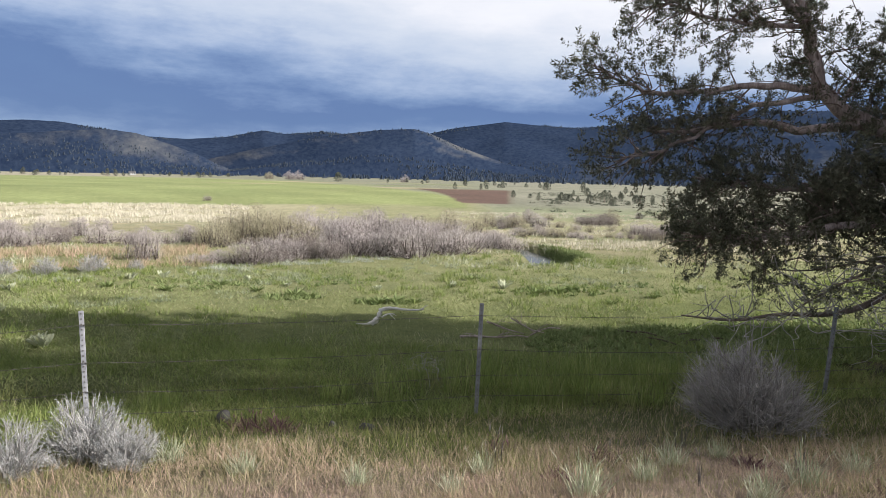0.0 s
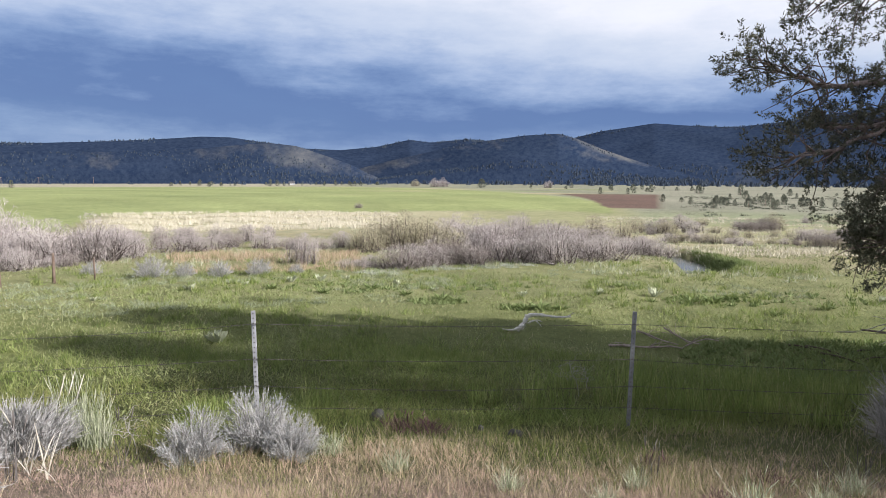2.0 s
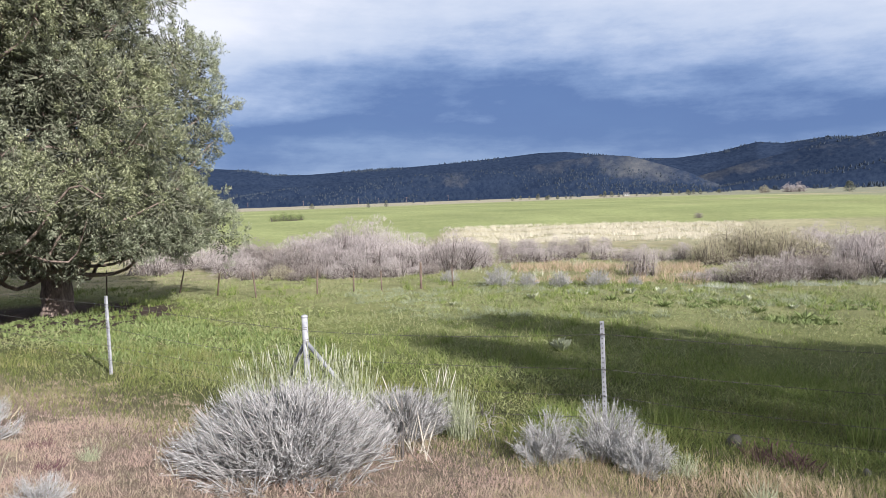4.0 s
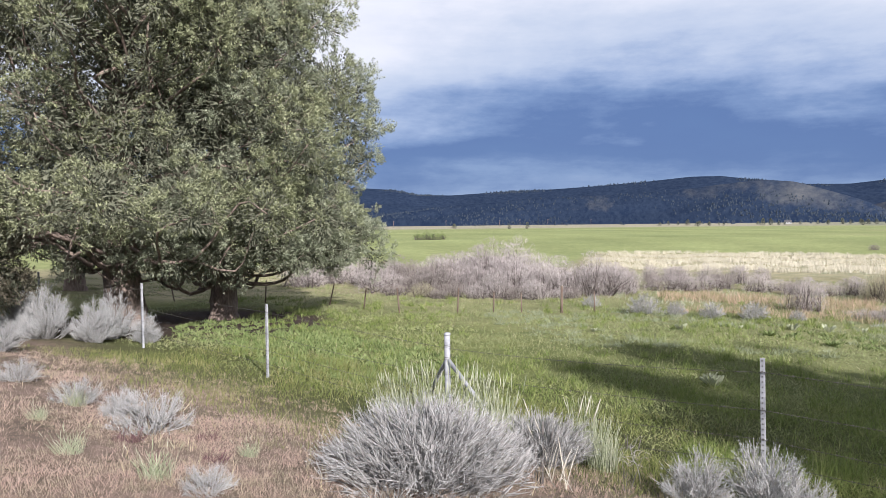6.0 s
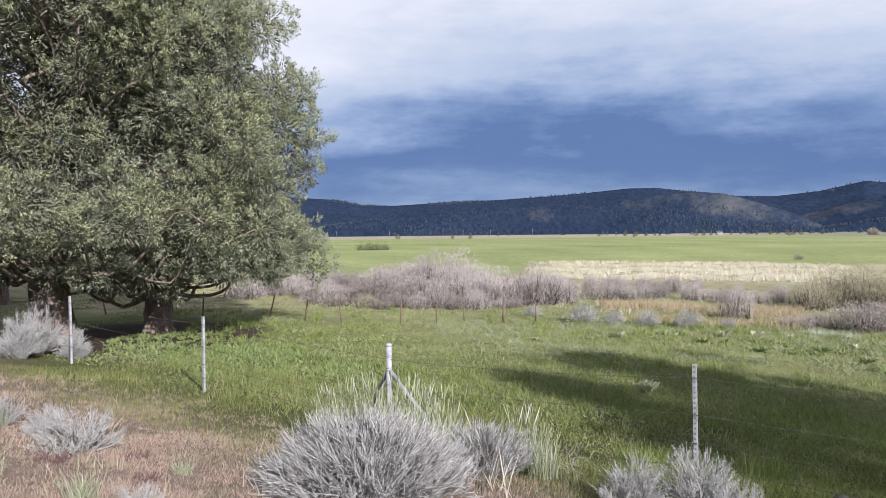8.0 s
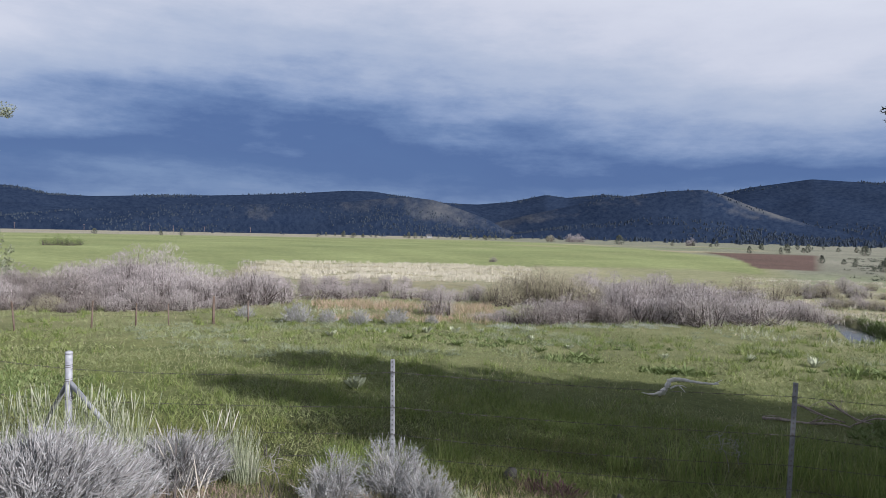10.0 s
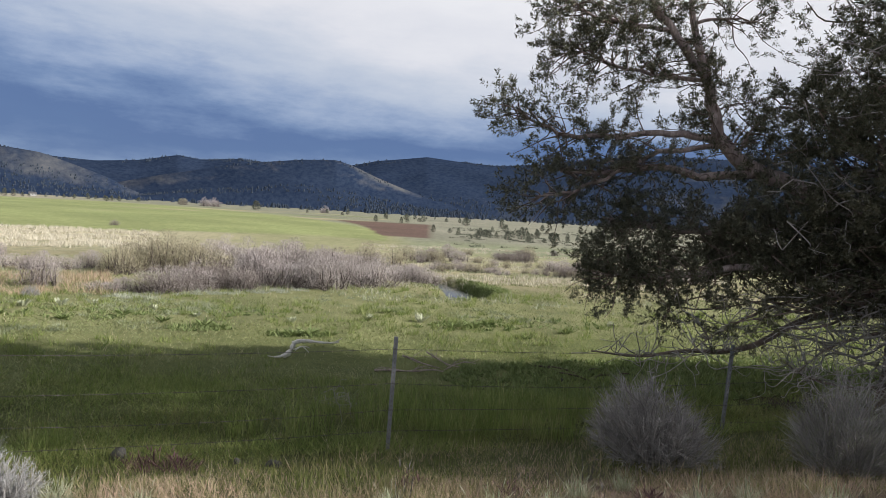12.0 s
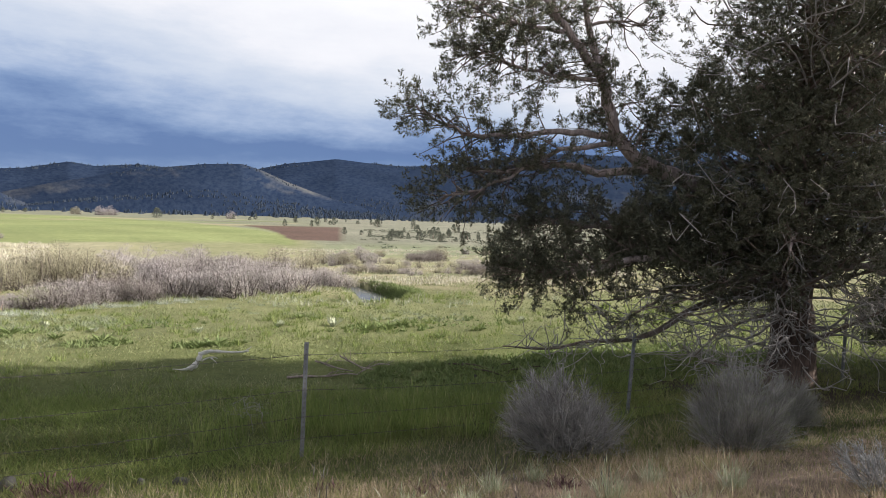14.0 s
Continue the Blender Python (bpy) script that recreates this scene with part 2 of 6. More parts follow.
MAT["sage_wood"] = leafy("sage_stems", [(0.17, 0.163, 0.157), (0.31, 0.302, 0.298), (0.47, 0.464, 0.462)], 2.0, 0.0, 0.9, 0.7)
MAT["brush_dead"] = leafy("grey_brush", [(0.15, 0.14, 0.135), (0.29, 0.275, 0.265), (0.46, 0.44, 0.425)], 2.0, 0.0, 0.9, 0.7)
MAT["dry"] = leafy("dry_grass", [(0.24, 0.245, 0.14), (0.36, 0.31, 0.225), (0.43, 0.335, 0.275), (0.415, 0.295, 0.255), (0.58, 0.50, 0.40)], 2.5, 0.2, 0.8, 0.4)
MAT["fringe"] = leafy("silvery_herbs", [(0.26, 0.30, 0.22), (0.37, 0.40, 0.33), (0.48, 0.50, 0.44)], 1.0, 0.15, 0.8, 0.6)
MAT["bank"] = leafy("bank_grass", [(0.17, 0.20, 0.07), (0.27, 0.27, 0.13), (0.41, 0.325, 0.225), (0.545, 0.42, 0.325), (0.49, 0.30, 0.26)], 1.5, 0.25, 0.8, 0.65)
MAT["straw"] = leafy("straw_stalks", [(0.40, 0.34, 0.20), (0.55, 0.48, 0.32), (0.66, 0.60, 0.46)], 0.5, 0.25, 0.8, 0.6)
MAT["meadow"] = leafy("meadow_grass", [(0.168, 0.205, 0.09), (0.24, 0.275, 0.13), (0.315, 0.335, 0.172), (0.41, 0.39, 0.24)], 1.3, 0.3, 0.7, 0.45)
MAT["tall"] = leafy("tall_grass", [(0.10, 0.14, 0.035), (0.16, 0.195, 0.055), (0.235, 0.25, 0.09), (0.40, 0.34, 0.19)], 2.0, 0.3, 0.6, 0.5)
MAT["lush"] = leafy("lush_grass", [(0.10, 0.145, 0.04), (0.175, 0.235, 0.065), (0.26, 0.315, 0.10), (0.40, 0.40, 0.19)], 2.0, 0.35, 0.6, 0.75)
MAT["clover"] = leafy("clover_leaves", [(0.155, 0.185, 0.072), (0.245, 0.28, 0.117), (0.37, 0.39, 0.19)], 1.5, 0.25, 0.6, 0.6)
MAT["herb"] = leafy("herb_leaves", [(0.11, 0.155, 0.05), (0.185, 0.24, 0.09), (0.28, 0.325, 0.145)], 0.5, 0.25, 0.6, 0.7)
MAT["pale"] = leafy("pale_woolly_leaves", [(0.29, 0.34, 0.215), (0.41, 0.44, 0.31), (0.53, 0.545, 0.42)], 2.0, 0.2, 0.8, 0.7)
MAT["reed"] = leafy("reed_straw", [(0.37, 0.35, 0.25), (0.58, 0.54, 0.43), (0.74, 0.70, 0.61)], 0.06, 0.2, 0.8, 0.45)
MAT["stalk"] = leafy("bleached_stalks", [(0.34, 0.31, 0.26), (0.48, 0.45, 0.39), (0.62, 0.59, 0.53)], 2.0, 0.1, 0.8, 0.7)
MAT["rye"] = leafy("rye_grass", [(0.24, 0.28, 0.17), (0.38, 0.41, 0.28), (0.58, 0.57, 0.47)], 2.0, 0.25, 0.7, 0.8)
MAT["plum"] = leafy("plum_weeds", [(0.09, 0.05, 0.055), (0.16, 0.09, 0.10), (0.2, 0.15, 0.11)], 2.0, 0.15, 0.8, 0.7)


def metal(name, dark, light, rough, metallic):
    m, n = material(name)
    p = n.add("ShaderNodeTexCoord").outputs["Object"]
    a, b = n.noise(p, 9.0, 5.0, 0.6), n.noise(p, 160.0, 2.0)
    finish(n, n.ramp(a, [(0.35, dark), (0.62, light)]), rough, metallic, bump=b, depth=0.001, strength=0.3)
    return m


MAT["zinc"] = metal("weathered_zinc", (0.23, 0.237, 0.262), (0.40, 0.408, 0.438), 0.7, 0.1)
# Same zinc with the junipers' shade put into its colour.
MAT["zinc_shaded"] = metal("dull_zinc", (0.11, 0.118, 0.13), (0.21, 0.22, 0.235), 0.7, 0.15)
MAT["wire"] = metal("old_wire", (0.06, 0.052, 0.045), (0.15, 0.14, 0.13), 0.7, 0.4)
MAT["rust"] = metal("rusty_stake", (0.09, 0.06, 0.045), (0.20, 0.15, 0.12), 0.85, 0.1)
m, n = material("stone")
p = n.add("ShaderNodeTexCoord").outputs["Object"]
a = n.noise(p, 9.0, 6.0, 0.65)
finish(n, n.ramp(a, [(0.3, (0.03, 0.028, 0.026)), (0.55, (0.06, 0.058, 0.055)), (0.7, (0.11, 0.108, 0.10))]), 0.9, bump=a, depth=0.02)
MAT["stone"] = m
m, n = material("stream_water")
r = n.noise(place(n), 3.0, 3.0)
finish(n, (0.035, 0.04, 0.042), 0.2, bump=r, depth=0.02, strength=0.25)
MAT["water"] = m
for key, c in (("house_wall", (0.42, 0.42, 0.42)), ("house_roof", (0.09, 0.09, 0.10)), ("house_glass", (0.04, 0.05, 0.06))):
    m, n = material(key)
    finish(n, n.mix(n.spread(n.noise(place(n), 0.8, 3.0), 0.3, 0.7), tuple(0.8 * v for v in c), c), 0.8)
    MAT[key] = m
# ---- building helpers ----


def mesh_of(name, verts, faces, mat, smooth=False):
    """One mesh from arrays: verts (n, 3); faces: a list of index arrays, each (m, 3) or (m, 4)."""
    me = bpy.data.meshes.new(name)
    verts = np.asarray(verts, np.float32)
    faces = [np.asarray(f, np.int32) for f in faces if len(f)]
    sizes = np.concatenate([np.full(len(f), f.shape[1], np.int32) for f in faces])
    index = np.concatenate([f.ravel() for f in faces])
    me.vertices.add(len(verts))
    me.vertices.foreach_set("co", verts.ravel())
    me.loops.add(len(index))
    me.loops.foreach_set("vertex_index", index)
    me.polygons.add(len(sizes))
    me.polygons.foreach_set("loop_start", np.concatenate([[0], np.cumsum(sizes)[:-1]]).astype(np.int32))
    me.polygons.foreach_set("use_smooth", np.full(len(sizes), smooth))
    me.update(calc_edges=True)
    me.validate()
    me.materials.append(mat)
    return me


def part(name, me, parent, label=""):
    ob = new(name, me)
    ob.parent = parent
    if label:
        ob["label"] = label
    if name.endswith("_mass"):
        ob["kind"] = "stuff"
    return ob


def from_bm(name, bm, mat, smooth=False):
    me = bpy.data.meshes.new(name)
    bm.to_mesh(me)
    bm.free()
    for p in me.polygons:
        p.use_smooth = smooth
    me.materials.append(mat)
    return me


def unit(v):
    return v / np.maximum(np.linalg.norm(v, axis=-1, keepdims=True), 1e-9)


def tube(path, radii, sides=7, wobble=0.0, seed=0):
    """Verts and faces of a bent, tapered round bar."""
    path, radii = np.asarray(path, float), np.asarray(radii, float)
    rng = np.random.default_rng(seed)
    d = unit(np.gradient(path, axis=0))
    ref = np.where(np.abs(d[:, 2:3]) > 0.9, [[1.0, 0, 0]], [[0, 0, 1.0]])
    a = unit(np.cross(d, ref))
    b = np.cross(d, a)
    t = np.arange(sides) * 2 * np.pi / sides
    r = radii[:, None] * (1 + wobble * rng.uniform(-1, 1, (len(path), sides)))
    v = path[:, None] + r[..., None] * (np.cos(t)[None, :, None] * a[:, None] + np.sin(t)[None, :, None] * b[:, None])
    v = v.reshape(-1, 3)
    i = np.arange(len(path) - 1)[:, None] * sides
    j = np.arange(sides)[None]
    k = (j + 1) % sides
    quads = np.stack([i + j, i + k, i + sides + k, i + sides + j], -1).reshape(-1, 4)
    n = len(v)
    v = np.concatenate([v, path[:1], path[-1:]])
    caps = np.concatenate([np.stack([np.full(sides, n), (np.arange(sides) + 1) % sides, np.arange(sides)], 1),
                           np.stack([np.full(sides, n + 1), (len(path) - 1) * sides + np.arange(sides), (len(path) - 1) * sides + (np.arange(sides) + 1) % sides], 1)])
    return v, quads, caps


def bend(points, steps=4):
    """A smooth line through points."""
    p = np.asarray(points, float)
    q = np.concatenate([[2 * p[0] - p[1]], p, [2 * p[-1] - p[-2]]])
    out = []
    for i in range(1, len(q) - 2):
        for t in np.arange(steps) / steps:
            a, b, c, d = q[i - 1:i + 3]
            out.append(0.5 * (2 * b + (c - a) * t + (2 * a - 5 * b + 4 * c - d) * t * t + (3 * b - a - 3 * c + d) * t ** 3))
    return np.array(out + [p[-1]])


def bars(name, list_of_bars, mat, smooth=True):
    """Several tubes that are one part."""
    vs, qs, ts, n = [], [], [], 0
    for v, q, t in list_of_bars:
        vs.append(v), qs.append(q + n), ts.append(t + n)
        n += len(v)
    return mesh_of(name, np.concatenate(vs), [np.concatenate(qs), np.concatenate(ts)], mat, smooth)


def blades(base, way, length, width, droop, rng, joints=2):
    """Grass blades or twigs: thin strips from base along way, bowing down by droop. Returns verts, quads, tris."""
    n = len(base)
    way = unit(way)
    side = unit(np.cross(way, rng.normal(size=(n, 3)))) * (width / 2)[:, None]
    rows = []
    for k in range(joints):
        f = k / joints
        c = base + way * (length * f)[:, None]
        c[:, 2] -= droop * length * f * f
        s = side * (1 - 0.35 * f)
        rows += [c - s, c + s]
    tip = base + way * length[:, None]
    tip[:, 2] -= droop * length
    rows.append(tip)
    m = 2 * joints + 1
    v = np.stack(rows, 1).reshape(-1, 3)
    o = np.arange(n)[:, None] * m
    quads = [np.concatenate([o + 2 * k, o + 2 * k + 1, o + 2 * k + 3, o + 2 * k + 2], 1) for k in range(joints - 1)]
    tris = np.concatenate([o + m - 3, o + m - 2, o + m - 1], 1)
    return v, (np.concatenate(quads) if quads else np.zeros((0, 4), int)), tris


def join(pieces):
    vs, qs, ts, n = [], [], [], 0
    for v, q, t in pieces:
        vs.append(v), qs.append(q + n), ts.append(t + n)
        n += len(v)
    return np.concatenate(vs), [np.concatenate(qs), np.concatenate(ts)]


def polar(az, r):
    return r * np.sin(np.radians(az)), r * np.cos(np.radians(az))


# ---- ground ----
def lerp(a, b, k):
    k = np.clip(k, 0, 1)[..., None]
    return np.asarray(a) * (1 - k) + np.asarray(b) * k


def step(v, lo, hi):
    k = np.clip((v - lo) / (hi - lo), 0, 1)
    return k * k * (3 - 2 * k)


LITTER = ((-21.2, 7.8, 3.5), (-21.2, 5.2, 2.9), (8.6, 10.2, 2.2), (5.0, 12.5, 0.8))   # bare needle litter under the junipers, darkened for their shade


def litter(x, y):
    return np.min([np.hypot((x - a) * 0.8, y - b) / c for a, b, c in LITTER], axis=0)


def zone_colour(x, y):
    u, s = along(x, y)
    r = np.hypot(x, y)
    az = np.degrees(np.arctan2(x, y))
    wave = 0.5 * np.sin(0.9 * x + 0.4 * y) + 0.4 * np.sin(0.37 * x - 0.8 * y + 2)
    c = lerp((0.188, 0.147, 0.119), (0.085, 0.095, 0.04), step(u + 0.6 * wave + 0.16 * np.clip(s, -2, 8), 4.6, 6.6))
    c = lerp(c, (0.14, 0.16, 0.06), step(u + wave, 8, 12))
    c = lerp(c, (0.20, 0.21, 0.10), step(u + wave, 14, 19))
    c = lerp(c, (0.27, 0.25, 0.15), step(r + 2 * wave, 27, 34))
    c = lerp(c, (0.36, 0.34, 0.22), step(r, 50, 58) * (1 - step(az, -17, -6)) * step(az, -41, -36))
    c = lerp(c, (0.29, 0.29, 0.16), step(r, 46, 54) * step(az, -14, -6))
    # sown field
    edge = np.interp(az, (-90, -50, -41, -39, -30, -18, -10, -3, 2, 6), (60, 60, 60, 94, 96, 98, 105, 108, 98, 92))
    c = lerp(c, (0.25, 0.285, 0.12), step(r, edge - 2, edge + 3) * (1 - step(az, 1.5, 2.5)))
    top = np.interp(az, (-90, -50, -30, -20, -12, -6, -2, 3), (620, 620, 640, 640, 460, 330, 230, 125))
    c = lerp(c, (0.32, 0.30, 0.225), step(r, top * 0.9, top * 1.06))
    c = lerp(c, (0.22, 0.225, 0.16), step(r, top * 0.98, top * 1.08) * step(az, -26, -18))
    # sage flats beyond the creek, to the right
    c = lerp(c, (0.215, 0.235, 0.145), step(r, 62, 80) * step(az, 2.0, 5.0))
    c = lerp(c, (0.24, 0.24, 0.18), step(r, 95, 125) * step(az, 2.0, 5.0))
    # mown strips and tan bare streaks across the sown field
    streak = np.sin(r * 0.05 + 0.22 * az) + 0.7 * np.sin(r * 0.021 - 0.35 * az + 1.0)
    c = lerp(c, (0.37, 0.33, 0.20), 0.75 * step(streak, 0.75, 1.35) * step(r, 190, 260) * (1 - step(r, 560, 640)) * step(az, -24, -12) * (1 - step(az, 1, 3)))
    c = lerp(c, (0.22, 0.26, 0.11), 0.5 * step(-streak, 0.3, 1.0) * step(r, 130, 200) * (1 - step(r, 500, 640)) * (1 - step(az, 1, 3)))
    c = c * (1 + 0.10 * np.sin(r * 0.045 + 0.25 * az) * np.sin(az * 0.5 + r * 0.01))[..., None]
    # ploughed field
    left = np.interp(r, (123, 200, 277), (1.5, 0.0, -1.9))
    inside = step(r, 118, 126) * (1 - step(r, 285, 305)) * step(az, left - 0.25, left + 0.1) * (1 - step(az, 5.5, 5.9))
    c = lerp(c, (0.135, 0.09, 0.072), inside)
    # Litter brown, dark enough to hold the shade beneath the crowns too.
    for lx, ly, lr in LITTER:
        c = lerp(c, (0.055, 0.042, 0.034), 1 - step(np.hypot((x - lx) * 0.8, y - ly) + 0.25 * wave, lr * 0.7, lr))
    g = stream_gap(x, y)
    return lerp(c, (0.06, 0.07, 0.03), (1 - step(g, 0.8, 1.5)) * (r < 80))


ring = np.concatenate([[0.0], np.geomspace(0.6, 4600, 170)])
turn = np.concatenate([np.arange(-100, 60, 0.45), np.arange(60, 260, 4.0)])
gx, gy = polar(turn[None, :], ring[:, None])
gz = height(gx, gy)
nr, na = gx.shape
i, j = np.meshgrid(np.arange(nr - 1), np.arange(na), indexing="ij")
k = (j + 1) % na
quads = np.stack([i * na + j, i * na + k, (i + 1) * na + k, (i + 1) * na + j], -1).reshape(-1, 4)[:, ::-1]
me = mesh_of("ground", np.stack([gx, gy, gz], -1).reshape(-1, 3), [quads], MAT["ground"], True)
layer = me.color_attributes.new("zone", "FLOAT_COLOR", "POINT")
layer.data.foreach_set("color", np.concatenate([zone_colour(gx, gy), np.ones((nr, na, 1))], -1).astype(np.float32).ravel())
tagged(new("ground", me), "grassy roadside bank falling to a wide green valley meadow", "ground", kind="structure")

# creek
line = bend([(x, y, 0.0) for x, y in STREAM], 6)
d = unit(np.gradient(line, axis=0))
nrm = np.stack([-d[:, 1], d[:, 0], 0 * d[:, 0]], 1)
wz = height(line[:, 0], line[:, 1]) + 0.16
wl, wr = line + nrm * 0.85, line - nrm * 0.85
wl[:, 2] = wr[:, 2] = np.mean(wz)
n = len(line)
q = np.stack([np.arange(n - 1), np.arange(n - 1) + n, np.arange(1, n) + n, np.arange(1, n)], 1)
tagged(new("water", mesh_of("water", np.concatenate([wl, wr]), [q], MAT["water"], True)), "narrow grey creek bending through the meadow", "creek", kind="structure")


# ---- hills ----
def hill(name, sky, foot, crest, bare, label, seed, sharp=1.5):
    """A ridge whose skyline rises to the angles sky (azimuth, elevation) at the distance crest; it starts at the distance foot."""
    az = np.arange(sky[0][0], sky[-1][0] + 0.01, 0.15)
    el = np.interp(az, [p[0] for p in sky], [p[1] for p in sky])
    el = np.convolve(np.pad(el, 2, "edge"), (0.1, 0.2, 0.4, 0.2, 0.1), "valid")
    t = np.linspace(0, 1.5, 40)
    r = foot + (crest - foot) * t[:, None] + 0 * az[None]
    rise = np.where(t < 1, t ** sharp, np.clip(1 - (t - 1) * 1.4, 0, 1))[:, None]
    tall = EYE + np.tan(np.radians(el))[None] * crest
    x, y = polar(az[None], r)
    fold = np.zeros_like(x)
    for k in range(1, 5):
        fold += np.sin(x * 0.004 * k * 1.7 + seed * k + 1.3 * np.sin(y * 0.002 * k)) * np.cos(y * 0.003 * k + seed) / k
    low = height(x, y) - 3
    z = low + (tall - low) * rise + fold * 9 * (rise * (1 - rise) * 4)
    nr, na = x.shape
    i, j = np.meshgrid(np.arange(nr - 1), np.arange(na - 1), indexing="ij")
    quads = np.stack([i * na + j, i * na + j + 1, (i + 1) * na + j + 1, (i + 1) * na + j], -1).reshape(-1, 4)[:, ::-1]
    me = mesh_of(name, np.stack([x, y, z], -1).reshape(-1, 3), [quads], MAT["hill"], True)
    b = bare(az[None] + 0 * x, rise + 0 * x)
    layer = me.color_attributes.new("zone", "FLOAT_COLOR", "POINT")
    layer.data.foreach_set("color", np.stack([b, b, b, np.ones_like(b)], -1).astype(np.float32).ravel())
    tagged(new(name, me), label, "hill", kind="structure")
    return x, y, z


BACK = [(-100, 3.4), (-75, 3.6), (-65, 3.3), (-58.4, 3.0), (-55.3, 2.8), (-53.2, 2.36), (-50.5, 2.3), (-46, 2.55), (-42, 2.68), (-38, 2.9), (-34.4, 3.15), (-31.3, 3.42), (-29, 3.4),
        (-26, 2.95), (-23.7, 2.6), (-20.4, 2.5), (-17.5, 2.77), (-14.7, 3.38), (-13, 3.15), (-10, 3.43), (-6, 3.1), (-2, 3.3), (1, 4.0), (3, 4.26), (5.1, 4.55), (7.5, 4.32), (11, 4.1),
        (14.7, 4.4), (19.4, 5.1), (24, 5.4), (35, 5.0), (60, 4.0)]
FRONT = [(-22, -0.2), (-20.4, 0.6), (-15.7, 1.8), (-12, 2.6), (-10.3, 3.0), (-7.2, 3.45), (-5.1, 3.72), (-2.4, 3.85), (-1, 3.45), (1, 2.6), (3.1, 1.85), (4.8, 1.3), (8, 0.9), (13, 0.6), (18, -0.3)]
SPUR = [(-62, -0.2), (-52, 1.2), (-44, 1.9), (-38, 2.1), (-33, 2.3), (-29, 2.75), (-27.5, 2.9), (-26, 3.0), (-24, 2.8), (-21.7, 2.05), (-19.7, 1.35), (-18, 0.5), (-16, -0.3)]
BACK_AT = hill("hill_back", BACK, 1500, 3300, lambda a, k: 0.42 + 0.10 * step(a, 3, 8) * (1 - step(k, 0.2, 0.45)), "wooded mountain ridge across the valley, tinted haze blue", 1.0)
# Paler top and shoulder: bare ground, with sunlight on the slope in its tone.
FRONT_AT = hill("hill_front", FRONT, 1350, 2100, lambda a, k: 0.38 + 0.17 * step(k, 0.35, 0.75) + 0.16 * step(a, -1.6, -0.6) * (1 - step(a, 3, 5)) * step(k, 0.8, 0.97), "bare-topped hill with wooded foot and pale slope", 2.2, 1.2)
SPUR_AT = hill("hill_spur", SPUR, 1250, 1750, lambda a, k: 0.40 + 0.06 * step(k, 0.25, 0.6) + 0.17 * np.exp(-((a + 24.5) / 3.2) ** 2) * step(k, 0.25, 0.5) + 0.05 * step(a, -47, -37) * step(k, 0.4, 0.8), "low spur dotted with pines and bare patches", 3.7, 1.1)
# ---- far woods ----
def cones(x, y, z, tall, wide, rng, sides=5, tiers=2):
    n = len(x)
    vs, ts, m = [], [], 0
    base = np.stack([x, y, z], 1)
    for k in range(tiers):
        lo, hi, w = (0.08, 0.72, 1.0) if k == 0 else (0.42, 1.0, 0.66)
        a = rng.uniform(0, 6.28, (n, 1)) + np.arange(sides)[None] * 2 * np.pi / sides
        rr = wide[:, None] * w * rng.uniform(0.7, 1.2, (n, sides))
        rim = base[:, None] + np.stack([np.cos(a) * rr, np.sin(a) * rr, (tall * lo)[:, None] * rng.uniform(0.7, 1.4, (n, sides))], -1)
        tip = base + np.stack([np.zeros(n), np.zeros(n), tall * hi], 1)
        v = np.concatenate([rim, tip[:, None]], 1)
        o = np.arange(n)[:, None] * (sides + 1) + m
        for s in range(sides):
            ts.append(np.concatenate([o + s, o + (s + 1) % sides, o + sides], 1))
        vs.append(v.reshape(-1, 3))
        m += n * (sides + 1)
    return np.concatenate(vs), [np.concatenate(ts)]


rng = np.random.default_rng(91)


def woods_on(land, count, lo, hi, tall, az0=-62, az1=30, rows=None):
    """Places on a hillside, thinned in clumps."""
    x, y, z = land
    out = []
    while len(out) < count:
        j = rng.integers(0, x.shape[1] - 1, 4000)
        k = np.clip((lo + (hi - lo) * rng.random(4000)) * 26, 0, 38)
        i, f = k.astype(int), k - k.astype(int)
        e = rng.random(4000)
        px, py, pz = ((a[i, j] * (1 - e) + a[i, j + 1] * e) * (1 - f) + (a[i + 1, j] * (1 - e) + a[i + 1, j + 1] * e) * f for a in (x, y, z))
        az = np.degrees(np.arctan2(px, py))
        clump = np.sin(px * 0.011 + 2 * np.sin(py * 0.006)) + np.sin(py * 0.013 + px * 0.004) + rng.uniform(-1.2, 1.2, 4000)
        keep = (clump > 0.5) & (az > az0) & (az < az1)
        out += list(np.stack([px, py, pz - 1], 1)[keep])
    p = np.array(out[:count])
    return p, rng.uniform(0.6, 1.25, count) * tall


groups = [woods_on(SPUR_AT, 1300, 0.0, 1.02, 5.0), woods_on(FRONT_AT, 900, 0.0, 0.4, 6.5, -20, 30), woods_on(FRONT_AT, 90, 0.9, 1.02, 6.5, -12, 2), woods_on(BACK_AT, 1300, 0.0, 0.4, 8.0), woods_on(BACK_AT, 1100, 0.93, 1.01, 8.5)]
n = 900
az = rng.uniform(-62, 32, n)
r = rng.uniform(980, 1330, n)
keep = np.sin(az * 1.3 + 2 * np.sin(az * 0.37)) + rng.uniform(-1, 1.0, n) + 0.05 * (az + 10) > -0.2
x, y = polar(az[keep], r[keep])
groups.append((np.stack([x, y, height(x, y) - 0.5], 1), rng.uniform(3, 11, keep.sum()) * (0.7 + 0.3 * np.clip((az[keep] + 20) / 20, 0, 1))))
p = np.concatenate([g[0] for g in groups])
h = np.concatenate([g[1] for g in groups])
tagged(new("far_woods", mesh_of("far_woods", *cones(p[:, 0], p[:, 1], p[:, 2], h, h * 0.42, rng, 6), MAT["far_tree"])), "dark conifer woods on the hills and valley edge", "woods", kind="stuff")


